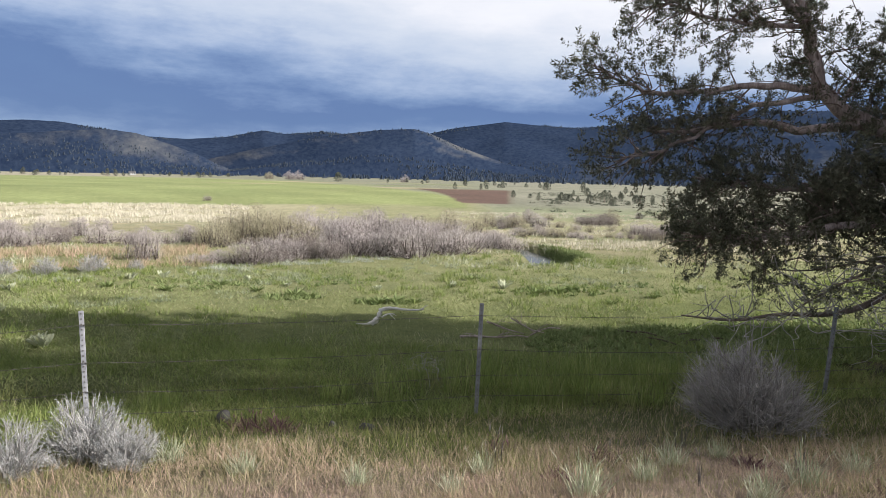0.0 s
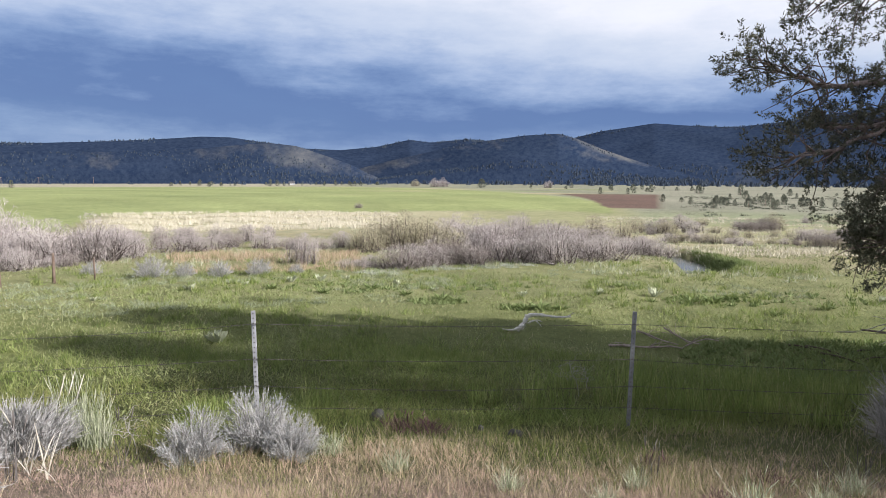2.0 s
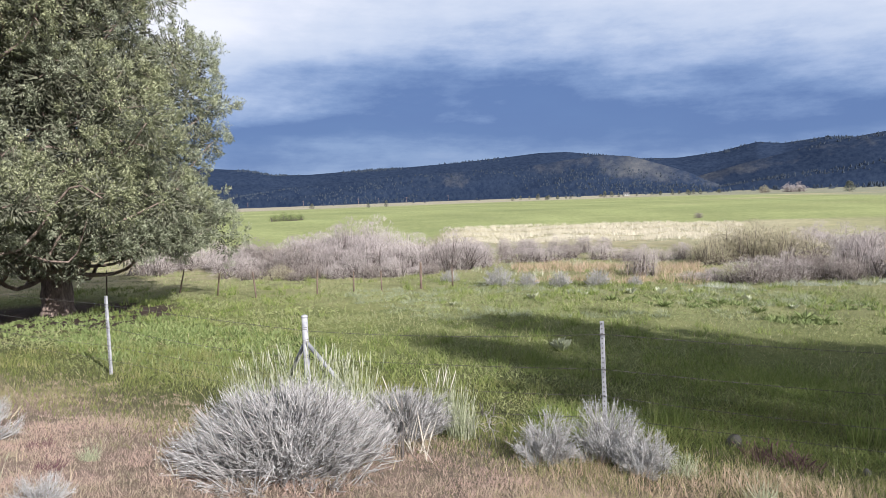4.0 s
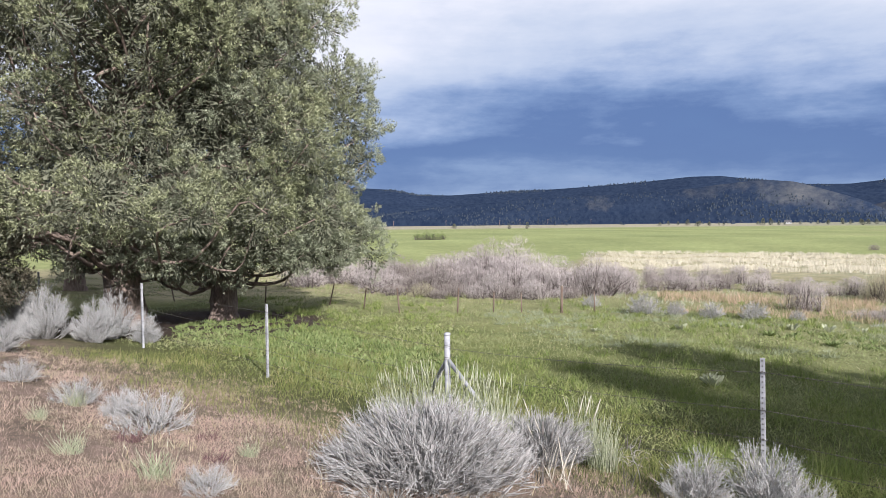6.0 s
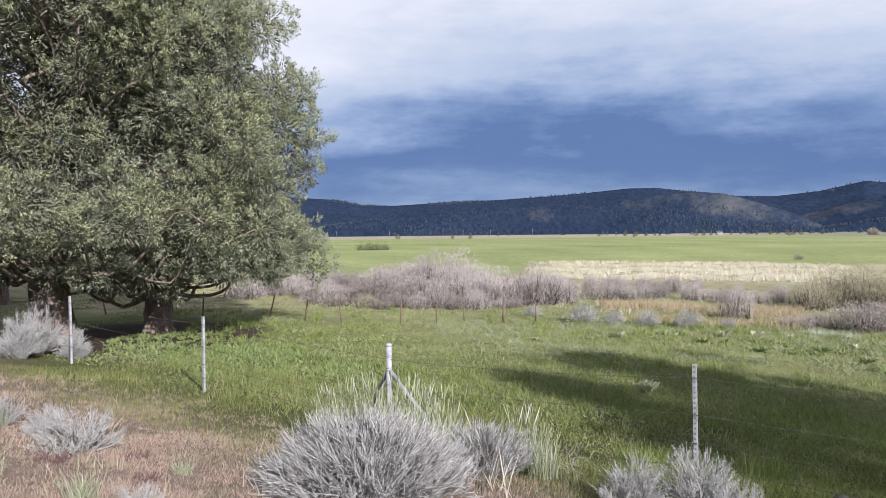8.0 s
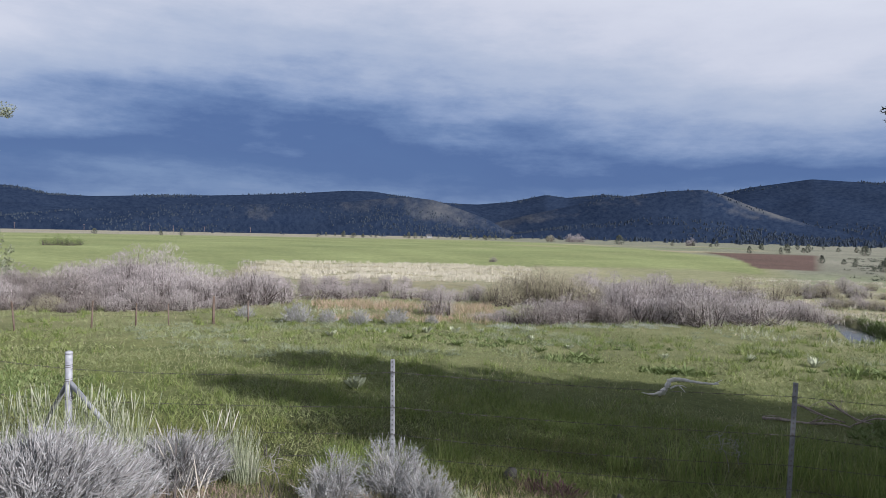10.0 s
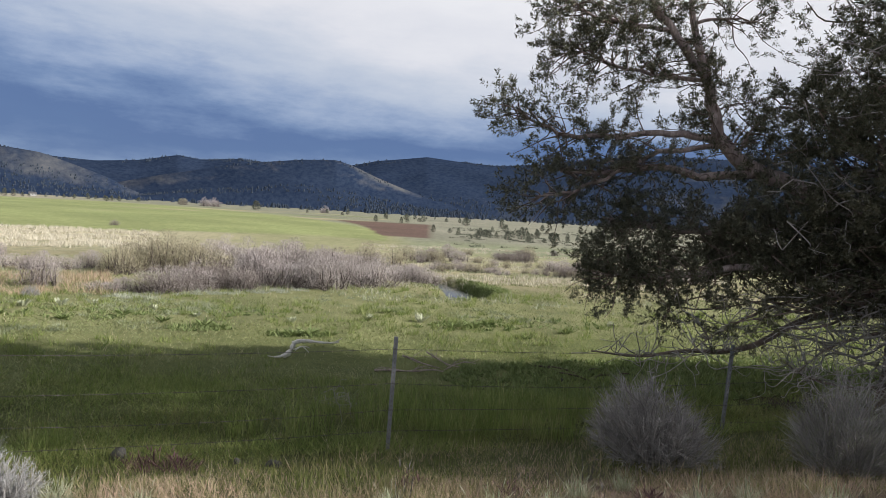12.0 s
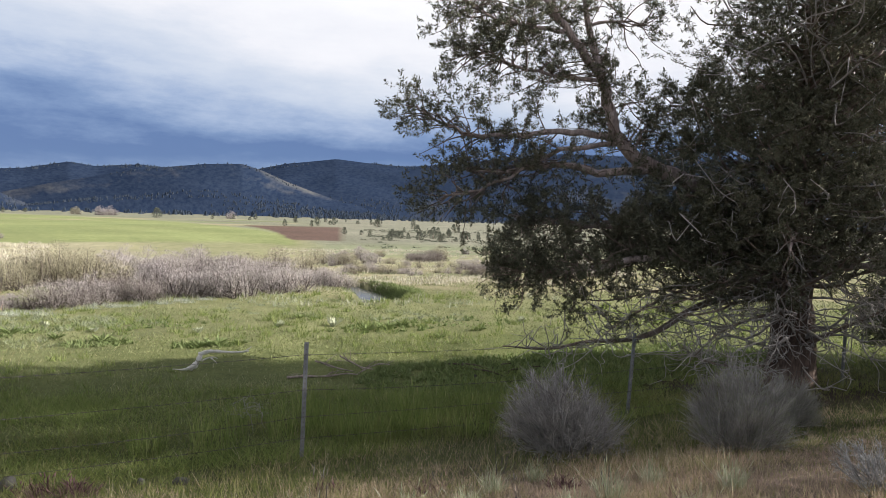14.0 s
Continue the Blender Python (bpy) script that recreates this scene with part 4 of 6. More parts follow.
# boughs that stand out on the meadow side of the full-crowned tree: sideways reach, height, radius
SIDE = [(tuple(w * v for v in (0.345, 0.938)) + (h, r)) for w, h, r in ((4.7, 2.2, 0.95), (5.0, 1.7, 0.6), (4.4, 3.2, 0.8), (3.9, 4.3, 0.7), (4.5, 5.4, 0.7), (5.05, 6.3, 0.55), (4.2, 6.9, 0.8), (3.9, 8.3, 0.8), (3.3, 9.6, 0.9))]
dense_juniper("juniper_tree", -21.7, 8.0, 16.0, 5.2, 0.37, 11, 1.5, "full-crowned sunlit juniper with grey-green boughs to the grass", 1.0, "juniper_lit", 400, 1.0, 24, SIDE, (-1.5, 5.7, 0.9, 2.1))
dense_juniper("juniper_tree", -21.6, 5.0, 16.0, 7.2, 0.5, 23, 2.4, "large old juniper with thick shaggy trunk and open dark heart", 0.9, "juniper_olive", 430, 1.0, 21, (), (-0.15, 5.0, 0.6, 1.8))
dense_juniper("juniper_tree", -37.0, 6.5, 9.0, 4.5, 0.4, 31, 1.6, "juniper standing behind the two large ones", 0.4, "juniper_lit", 60, 1.2, 16)
dense_juniper("juniper_tree", -19.4, 0.3, 5.2, 2.7, 0.2, 53, 0.2, "bushy juniper with brownish low boughs on the bank", 1.0, "juniper_brown", 90, 1.0, 20)
# Out of view: added where the shade on fence and meadow calls for it.
dense_juniper("juniper_tree", 13.4, 5.05, 10.2, 4.4, 0.3, 47, 0.3, "dark bushy juniper beside the open one", 0.3, "juniper_shaded", 165, 1.0, 18, (), None, (-0.95, -0.3), 0.2)
dense_juniper("juniper_tree", 13.3, 10.5, 7.5, 2.0, 0.2, 61, 0.3, "dark juniper close behind the open one", 0.8, "juniper_shaded", 100, 1.0, 18, (), None, (-0.8, -0.6), 0.25)
# Also unseen, added to cast shade behind the fence.
dense_juniper("juniper_tree", 16.6, 8.9, 9.0, 2.8, 0.25, 67, 0.3, "dark juniper in the row beside the fence", 0.2, "juniper_shaded", 100, 1.0, 18, (), None, (-0.8, -0.6), 0.25)

# the open, half-bare juniper over the fence
SPARSE = tagged(new("juniper_tree"), "open shaded juniper with bare limbs and dead lower branches", "tree", "junipers beside the fence")
rng = np.random.default_rng(5)
TRUNK = [(8.70, 9.72, -1.6), (8.70, 9.72, -0.67), (8.70, 9.72, 0.11), (8.66, 9.76, 0.97), (8.60, 9.94, 1.64), (8.73, 9.96, 2.62), (8.95, 9.90, 4.07), (9.06, 9.94, 5.52), (9.05, 9.95, 6.94), (9.0, 9.99, 9.2)]
BOUGHS = [
    ([(8.54, 9.86, 1.55), (7.75, 10.11, 2.10), (6.64, 10.28, 2.47), (5.93, 10.35, 2.76), (5.54, 10.34, 3.30), (5.32, 10.34, 3.98), (4.79, 10.37, 4.58), (4.24, 10.39, 5.30), (3.64, 10.40, 6.08)], 0.17, 0.03, 1.2),
    ([(5.32, 10.34, 3.98), (5.20, 10.51, 4.56), (5.15, 10.64, 5.34), (5.25, 10.71, 6.20)], 0.075, 0.03, 1.0),
    ([(6.23, 10.30, 2.53), (5.32, 10.34, 2.47), (4.40, 10.32, 2.53), (3.6, 10.23, 2.38), (3.0, 10.2, 2.38)], 0.075, 0.015, 1.0),
    ([(5.64, 10.40, 2.99), (4.80, 10.37, 3.11), (3.90, 10.31, 3.00), (3.02, 10.18, 2.92), (2.55, 10.11, 3.07), (2.15, 10.06, 3.32)], 0.06, 0.012, 1.3),
    ([(5.64, 10.40, 2.94), (4.52, 10.27, 2.75), (3.68, 10.17, 2.32), (3.05, 10.10, 2.03), (2.6, 10.0, 1.98)], 0.045, 0.012, 1.2),
    ([(8.73, 9.96, 2.62), (8.79, 9.09, 3.28), (8.66, 8.38, 4.02), (8.77, 7.97, 4.90)], 0.10, 0.03, 1.8),
    ([(8.58, 9.83, 1.45), (7.41, 9.74, 1.25), (6.23, 9.70, 1.14), (5.09, 9.78, 0.95), (4.1, 9.88, 0.84), (3.7, 9.87, 0.93)], 0.09, 0.012, 2.6),
    ([(8.63, 9.79, 0.87), (8.59, 8.74, 1.05), (8.56, 7.90, 1.03), (8.61, 7.24, 0.93)], 0.08, 0.02, 1.2),
    ([(8.62, 9.92, 2.03), (7.22, 10.13, 1.80), (5.92, 10.24, 1.58), (4.76, 10.39, 1.60), (3.76, 10.36, 1.71)], 0.08, 0.012, 2.2),
    ([(8.9, 9.9, 3.9), (9.8, 10.6, 4.6), (10.9, 11.2, 5.0), (12.0, 11.6, 5.2)], 0.09, 0.02, 1.5),
    ([(8.7, 9.9, 2.4), (9.8, 9.6, 2.6), (11.0, 9.2, 2.7), (12.3, 9.0, 2.4)], 0.09, 0.02, 1.5),
    ([(5.32, 10.34, 3.95), (4.4, 10.3, 3.95), (3.5, 10.2, 4.1), (3.0, 10.15, 4.35)], 0.04, 0.012, 2.4),
    ([(4.7, 10.37, 4.7), (3.9, 10.3, 4.7), (3.3, 10.2, 4.8), (2.85, 10.1, 4.95)], 0.04, 0.012, 2.4),
    ([(4.1, 10.4, 5.5), (3.5, 10.3, 5.3), (3.0, 10.2, 5.4)], 0.03, 0.01, 2.6),
    ([(5.2, 10.6, 4.9), (5.7, 10.5, 5.0), (6.1, 10.4, 4.9)], 0.03, 0.01, 1.4),
    ([(5.9, 10.35, 2.8), (6.2, 10.2, 3.4), (6.6, 10.1, 3.7)], 0.03, 0.01, 1.2),
    ([(8.66, 9.8, 1.2), (8.0, 9.0, 1.5), (7.4, 8.3, 1.5), (6.9, 7.8, 1.3)], 0.06, 0.015, 1.2),
]
DEAD = [
    ([(8.60, 9.81, 0.68), (7.82, 9.94, 0.47), (7.02, 10.03, 0.23), (6.38, 10.09, -0.16), (5.85, 10.17, -0.32), (5.19, 10.29, -0.36), (4.57, 10.47, -0.50), (3.83, 10.65, -0.47)], 0.075, 0.012),
    ([(8.63, 9.65, -0.36), (7.87, 9.51, -0.70), (6.96, 9.58, -0.59), (6.43, 9.58, -0.30)], 0.035, 0.008),
    ([(8.67, 9.62, -0.45), (8.71, 8.90, -0.04), (8.78, 8.26, 0.32), (8.91, 7.82, 0.63)], 0.045, 0.01),
    ([(8.65, 9.7, 0.2), (7.6, 9.3, 0.15), (6.8, 9.1, -0.05), (6.2, 9.0, -0.5)], 0.03, 0.006),
    ([(8.65, 9.7, 0.6), (7.3, 9.5, 0.75), (6.2, 9.4, 0.55), (5.3, 9.4, 0.1), (4.9, 9.45, -0.2)], 0.035, 0.006),
]
tr = bend(TRUNK, 3)
part("trunk", bars("trunk", [tube(tr, np.interp(np.linspace(0, 9, len(tr)), np.arange(10), [0.46, 0.37, 0.32, 0.30, 0.28, 0.25, 0.20, 0.14, 0.09, 0.02]), 18, 0.12, 3)], MAT["bark_dark"]), SPARSE)
spray_c, spray_w, twig_bars, dead_bars = [], [], [], []
for pts, r0, r1, leafiness in BOUGHS:
    line = bend(pts, 4)
    line[1:-1] += rng.normal(size=(len(line) - 2, 3)) * 0.025
    part("limb", bars("limb", [tube(line, np.linspace(r0, r1, len(line)), 8, 0.08)], MAT["bark_grey"]), SPARSE)
    length = np.linalg.norm(np.diff(line, axis=0), axis=1).sum()
    for k in range(int(length * 9 * leafiness)):
        f = rng.uniform(0.28, 1.0)
        base = line[min(len(line) - 1, int(f * (len(line) - 1)))]
        d = unit(rng.normal(size=3) * (1, 1, 0.8) + (0, 0, 0.15) + 0.7 * unit(line[-1] - line[0]))
        tip = base + d * rng.uniform(0.45, 1.15) * (1.2 - 0.6 * f)
        tip[2] -= 0.12
        sub = limb_line(base, tip, rng, -0.05, 4, 0.07)
        twig_bars.append(tube(sub, np.linspace(0.013, 0.004, len(sub)), 4))
        m = int(rng.uniform(2, 4))
        root = sub[(rng.uniform(0.45, 1.0, m) * (len(sub) - 1)).astype(int)]
        out = root + unit(d * 0.8 + rng.normal(size=(m, 3)) * 0.7 + (0, 0, 0.25)) * rng.uniform(0.14, 0.34, (m, 1))
        c, w = plumes(root, out, rng, 4, 0.03)
        spray_c += list(c)
        spray_w += list(w)
# heavier foliage towards the heart of the tree
for k in range(250):
    h = rng.uniform(0.8, 5.5) if k < 80 else rng.uniform(0.9, 4.2) if k < 160 else rng.uniform(0.75, 1.9) if k < 200 else rng.uniform(2.2, 7.0)
    reach = rng.uniform(0.4, 2.9) * (1 if h < 5 else max(0.25, 1 - (h - 5) / 5))
    a = rng.uniform(0, 2 * np.pi)
    if 160 > k >= 80:
        a, reach = rng.uniform(3.0, 5.2), rng.uniform(0.7, 2.9)
    elif k >= 200:
        a, reach = rng.uniform(-2.4, 0.6), rng.uniform(0.5, 2.6)
    elif k >= 160:
        a, reach = rng.uniform(2.95, 3.5), rng.uniform(0.6, 4.6)
        h -= 0.1 * reach
    c = np.array([8.9 + math.cos(a) * reach, 9.9 + math.sin(a) * reach, h])
    n = 34
    d = unit(rng.normal(size=(n, 3)))
    pc, pw = plumes(c + d[:7] * 0.12, c + d[:7] * rng.uniform(0.35, 0.65, (7, 1)), rng, 5, 0.04)
    spray_c += list(pc)
    spray_w += list(pw)
    h0 = max(0.4, h - 0.6)
    base = np.array([np.interp(h0, tr[:, 2], tr[:, i]) for i in range(3)])
    sub = limb_line(base, c, rng, 0.0, 5, 0.05)
    twig_bars.append(tube(sub, np.linspace(0.03, 0.008, len(sub)), 5))
# the closed side of the crown, behind the trunk and over it
heavy = []
for k in range(100):
    h = rng.uniform(1.7, 8.0) if k < 94 else rng.uniform(2.1, 3.7)
    az = rng.uniform(np.interp(h, (1.7, 3.6, 4.2, 5.5, 9.0), (31.0, 32.5, 36.0, 39.5, 42.0)), 51.0 if k < 94 else 40.0)
    x, y = polar(az, rng.uniform(11.2, 15.2))
    heavy.append((x, y, h, rng.uniform(0.35, 0.7), 1.0))
for k in range(26):
    x, y = polar(rng.uniform(27.0, 41.0), rng.uniform(11.6, 13.4))
    heavy.append((x, y, rng.uniform(0.6, 1.5), rng.uniform(0.28, 0.45), 1.0))
thick_leaves, thick_heart, hp, hw = tufted_crown(heavy, (8.9, 9.9), rng, 40, 22, 0.055, 0.02, 60, 0.22, 0.06)
for k in range(0, len(heavy), 2):
    h0 = max(0.6, heavy[k][2] - 0.8)
    base = np.array([np.interp(h0, tr[:, 2], tr[:, i]) for i in range(3)])
    sub = limb_line(base, np.array(heavy[k][:3]), rng, 0.0, 6, 0.06)
    twig_bars.append(tube(sub, np.linspace(0.035, 0.01, len(sub)), 5))
spray_c, spray_w = np.array(spray_c), np.array(spray_w) + rng.normal(size=(len(spray_w), 3)) * 0.4
part("crown", leaf_mesh("crown", [fists(spray_c, spray_w, rng.uniform(0.12, 0.24, len(spray_c)), rng.uniform(0.035, 0.055, len(spray_c)), rng, 22, 0.05, 0.0185), thick_leaves], MAT["juniper_shaded"]), SPARSE, "scale foliage with gaps, shade in its dark olive-brown")
part("inner_twig_mass", mesh_of("inner_twig_mass", *join([thick_heart]), MAT["inner"]), SPARSE, "inner growth in shaded olive")
part("branch_mass", bars("branch_mass", twig_bars, MAT["bark"]), SPARSE)
for pts, r0, r1 in DEAD:
    line = bend(pts, 4)
    part("dead_limb", bars("dead_limb", [tube(line, np.linspace(r0, r1, len(line)), 7, 0.08)], MAT["bark"]), SPARSE, "bare weathered dead limb")
    for k in range(70):
        f = rng.uniform(0.1, 1)
        base = line[min(len(line) - 1, int(f * (len(line) - 1)))]
        tip = base + unit(rng.normal(size=3) * (1, 1, 0.9) + (-0.5, -0.3, 0.1)) * rng.uniform(0.3, 1.1)
        sub = limb_line(base, tip, rng, rng.uniform(-0.2, 0.2), 5, 0.08)
        if sub[:, 2].min() > -0.95:
            dead_bars.append(tube(sub, np.linspace(0.010, 0.004, len(sub)), 4))
for k in range(84):
    h = rng.uniform(-0.5, 2.1)
    base = np.array([np.interp(h, tr[:, 2], tr[:, i]) for i in range(3)])
    a = rng.uniform(2.4, 5.6)
    far = rng.uniform(0.9, 3.3)
    tip = base + (math.cos(a) * far, math.sin(a) * far * 0.7, rng.uniform(-0.7, 0.5))
    tip[2] = max(tip[2], -0.75)
    line = limb_line(base, tip, rng, rng.uniform(-0.18, 0.16), 6, 0.05)
    dead_bars.append(tube(line, np.linspace(rng.uniform(0.012, 0.034), 0.006, len(line)), 5))
    for q in range(4):
        b = line[rng.integers(4, len(line))]
        t = b + unit(rng.normal(size=3) + (0.6 * math.cos(a), 0.6 * math.sin(a), -0.15)) * rng.uniform(0.25, 0.8)
        if t[2] > -0.85:
            sub = limb_line(b, t, rng, rng.uniform(-0.2, 0.2), 4, 0.08)
            dead_bars.append(tube(sub, np.linspace(0.009, 0.004, len(sub)), 4))
for k in range(150):
    h = rng.uniform(1.4, 6.5)
    base = np.array([np.interp(h, tr[:, 2], tr[:, i]) for i in range(3)])
    a = rng.uniform(3.0, 5.8)
    tip = base + np.array([math.cos(a), math.sin(a), rng.uniform(-0.5, 0.6)]) * rng.uniform(1.2, 3.3)
    line = limb_line(base, tip, rng, rng.uniform(-0.2, 0.2), 6, 0.07)
    dead_bars.append(tube(line, np.linspace(rng.uniform(0.012, 0.028), 0.006, len(line)), 5))
    for q in range(4):
        b = line[rng.integers(4, len(line))]
        t = b + unit(rng.normal(size=3)) * rng.uniform(0.2, 0.6)
        sub = limb_line(b, t, rng, rng.uniform(-0.2, 0.2), 4, 0.08)
        dead_bars.append(tube(sub, np.linspace(0.008, 0.004, len(sub)), 4))
part("dead_twig_mass", bars("dead_twig_mass", dead_bars, MAT["dead"]), SPARSE, "tangle of bare grey twigs")
# ---- willows along the creek ----
def willow(seed, tall, wide, mat, twigs=3400):
    """A leafless bush of several rounded heads: bowed stems from narrow feet, and a haze of fine twigs."""
    rng = np.random.default_rng(seed)
    thing = new("willow_bush")
    cs, ws, lens, stem_a, stem_b = [], [], [], [], []
    heads = 9
    for k in range(heads):
        a = k * 2.399 + seed
        f = math.sqrt(k / heads)
        foot = np.array([math.cos(a) * f * wide * 0.30, math.sin(a) * f * wide * 0.36, 0.0])
        h = tall * (1 - 0.35 * f) * rng.uniform(0.8, 1.08)
        rad = wide * rng.uniform(0.2, 0.32)
        n = twigs // heads
        az, up = rng.uniform(0, 2 * np.pi, n), rng.random(n) ** 0.8
        out = np.sqrt(rng.random(n)) * rad * np.sqrt(np.clip(1.05 - (up - 0.35) ** 2 * 2.3, 0.05, 1))
        c = foot + np.stack([np.cos(az) * out, np.sin(az) * out, up * h * 0.93], 1)
        cs.append(c)
        ws.append(np.stack([np.cos(az) * out / rad * 0.7, np.sin(az) * out / rad * 0.7, np.full(n, 0.7)], 1) + rng.normal(size=(n, 3)) * 0.5)
        lens.append(tall * rng.uniform(0.05, 0.13, n))
        pick = rng.integers(0, n, 16)
        stem_a.append(np.repeat(foot[None], 16, 0) + rng.normal(size=(16, 3)) * (0.08, 0.08, 0)), stem_b.append(c[pick])
    c, way, ln = np.concatenate(cs), np.concatenate(ws), np.concatenate(lens)
    n = len(c)
    part("twig_mass", mesh_of("twig_mass", *join([blades(c - unit(way) * (ln * 0.4)[:, None], way, ln, np.full(n, 0.0125), rng.uniform(-0.05, 0.12, n), rng, 1)]), mat), thing)
    a, b = np.concatenate(stem_a), np.concatenate(stem_b)
    m = len(a)
    part("stem_mass", mesh_of("stem_mass", *join([blades(a, b - a, np.linalg.norm(b - a, axis=1), np.full(m, 0.03), np.zeros(m), rng, 2)]), MAT["willow_stem"]), thing)
    return thing


WILLOWS = {
    "mauve": [willow(101, 1.7, 2.6, MAT["willow"]), willow(102, 1.9, 2.2, MAT["willow"]), willow(103, 1.6, 3.0, MAT["willow"])],
    "tan": [willow(104, 1.8, 2.4, MAT["willow_tan"])],
    "green": [willow(106, 1.7, 2.6, MAT["willow_green"])],
    "dark": [willow(105, 1.6, 2.4, MAT["willow_dark"])],
}
WORDS = {"mauve": "leafless mauve-grey willow bush beside the creek", "tan": "budding yellowish willow bush beside the creek", "dark": "dark purplish leafless willow bush"}
# azimuth from, to; distance from, to; height from, to; how many; kinds
BANDS = [
    (-20.5, -14, 26.0, 27.4, 1.2, 1.55, 6, "mauve mauve dark"), (-14, -9, 27.3, 28.6, 1.25, 1.6, 6, "mauve dark"), (-9, -2.5, 28.6, 31.0, 1.5, 1.85, 6, "mauve mauve dark"), (-2.5, 2.0, 30.5, 33.0, 1.45, 1.8, 5, "mauve mauve dark"), (2.0, 6.0, 33.5, 36.5, 1.1, 1.4, 5, "mauve"),
    (-20, -15.5, 34.0, 37.0, 1.5, 1.9, 5, "tan"), (-15.5, -12, 35.0, 37.0, 1.9, 2.3, 4, "tan"), (-12, -2, 36.0, 41.0, 1.8, 2.2, 10, "mauve"), (-3, 3, 40.0, 45.0, 1.4, 1.8, 6, "tan mauve"),
    (-24, -22.3, 27.5, 28.5, 1.1, 1.4, 1, "mauve"),
    (-37.5, -20, 36.0, 39.5, 1.0, 1.3, 11, "mauve mauve dark"), (-40, -26, 41.0, 45.0, 1.1, 1.6, 10, "mauve"),
    (-45, -37.5, 31.0, 34.5, 1.6, 2.1, 9, "mauve mauve dark"), (-51, -43, 31.0, 35.0, 1.7, 2.4, 9, "mauve"), (-51, -45, 35.0, 38.0, 2.8, 3.3, 6, "mauve"), (-58, -50.5, 33.0, 38.0, 1.7, 2.2, 9, "mauve mauve dark"), (-64, -57, 36.0, 42.0, 1.5, 2.0, 6, "mauve"),
    (-56, -40, 29.6, 31.0, 0.7, 1.2, 10, "mauve dark tan"),
    (3, 9, 52.0, 60.0, 1.1, 1.5, 6, "tan mauve"), (11.5, 14, 58.0, 62.0, 1.3, 1.6, 4, "dark"), (15.5, 20, 46.0, 52.0, 1.1, 1.5, 5, "mauve"), (6, 12, 44.0, 48.0, 0.6, 0.9, 8, "mauve tan"), (16, 30, 40.0, 60.0, 0.9, 1.4, 9, "mauve dark"),
    (6, 20, 42.0, 46.0, 0.45, 0.75, 14, "mauve dark tan"), (2, 18, 50.0, 55.0, 0.45, 0.7, 10, "tan mauve"), (5, 26, 64.0, 78.0, 0.6, 1.0, 9, "mauve tan"),
]
rng = np.random.default_rng(42)
placed = set()
for a0, a1, r0, r1, h0, h1, count, kinds in BANDS:
    kinds = kinds.split()
    for k in range(count):
        kind = kinds[rng.integers(len(kinds))]
        src = WILLOWS[kind][rng.integers(len(WILLOWS[kind]))]
        az = a0 + (a1 - a0) * (k + rng.uniform(0.1, 0.9)) / count
        x, y = polar(az, rng.uniform(r0, r1))
        big = rng.uniform(h0, h1) / 1.75
        m = pose(x, y, float(height(x, y)) - 0.02, 0, 0, rng.uniform(0, 360))
        src.scale = (big * rng.uniform(0.9, 1.4), big * rng.uniform(0.9, 1.4), big * rng.uniform(0.75, 1.1))
        ob = copy_thing(src, m) if src.name in placed else src
        if ob is src:
            sc = src.scale.copy()
            src.matrix_basis = m @ Matrix.Diagonal((*sc, 1))
            placed.add(src.name)
        tagged(ob, WORDS[kind], "bush", "willows along the creek")


# ---- sagebrush ----
def sage(seed, tall, wide, leaf, wood, stems=46, twigs=26, leaves=5, tw=0.006, ragged=0.0, loose=0.30, curl=0.05, lean=(0, 0), dome=False, reach=(0.06, 0.17)):
    rng = np.random.default_rng(seed)
    thing = new("sagebrush")
    woods, ends, wayz = [], [], []
    for k in range(stems):
        a, f = k * 2.399, math.sqrt((k + 0.5) / stems)
        tip = np.array([math.cos(a) * f * wide / 2, math.sin(a) * f * wide / 2, tall * ((1 - 0.62 * f * f) * rng.uniform(0.62 - ragged, 0.9) if not dome else math.sqrt(1 - 0.93 * f * f) * rng.uniform(0.72 - ragged, 0.92))])
        tip[:2] += np.array(lean) * tip[2]
        base = np.array([math.cos(a) * 0.05, math.sin(a) * 0.05, -0.05])
        line = limb_line(base, tip, rng, 0.06, 4, 0.06)
        woods.append(tube(line, np.linspace(0.013, 0.004, len(line)), 4))
        out = unit(tip * (1, 1, 0.2) + (0, 0, 0.30 * tall))
        for q in range(twigs):
            g = rng.uniform(0.35, 1.0) if not dome else 1 - 0.5 * rng.random() ** 1.5
            ends.append(line[int(g * (len(line) - 1))] + rng.normal(size=3) * 0.02)
            wayz.append(out + rng.normal(size=3) * loose + (0, 0, 0.35))
    ends, wayz = np.array(ends), unit(np.array(wayz))
    n = len(ends)
    ln = rng.uniform(*(reach if dome else (0.12, 0.30)), n) * (tall / 0.8) ** 0.5
    part("branch_mass", bars("branch_mass", woods, wood), thing)
    part("twig_mass", mesh_of("twig_mass", *join([blades(ends, wayz, ln, np.full(n, tw), rng.uniform(-curl, curl, n), rng, 2 if curl < 0.1 else 3)]), wood), thing)
    if leaves:
        c = np.repeat(ends, leaves, 0) + np.repeat(wayz, leaves, 0) * (np.repeat(ln, leaves) * rng.uniform(0.25, 1.0, n * leaves))[:, None]
        w = np.repeat(wayz, leaves, 0) + rng.normal(size=(n * leaves, 3)) * 0.45
        part("leaf_mass", mesh_of("leaf_mass", *join([blades(c, w, rng.uniform(0.016, 0.03, n * leaves), np.full(n * leaves, 0.006), np.zeros(n * leaves), rng, 1)]), leaf), thing)
    return thing


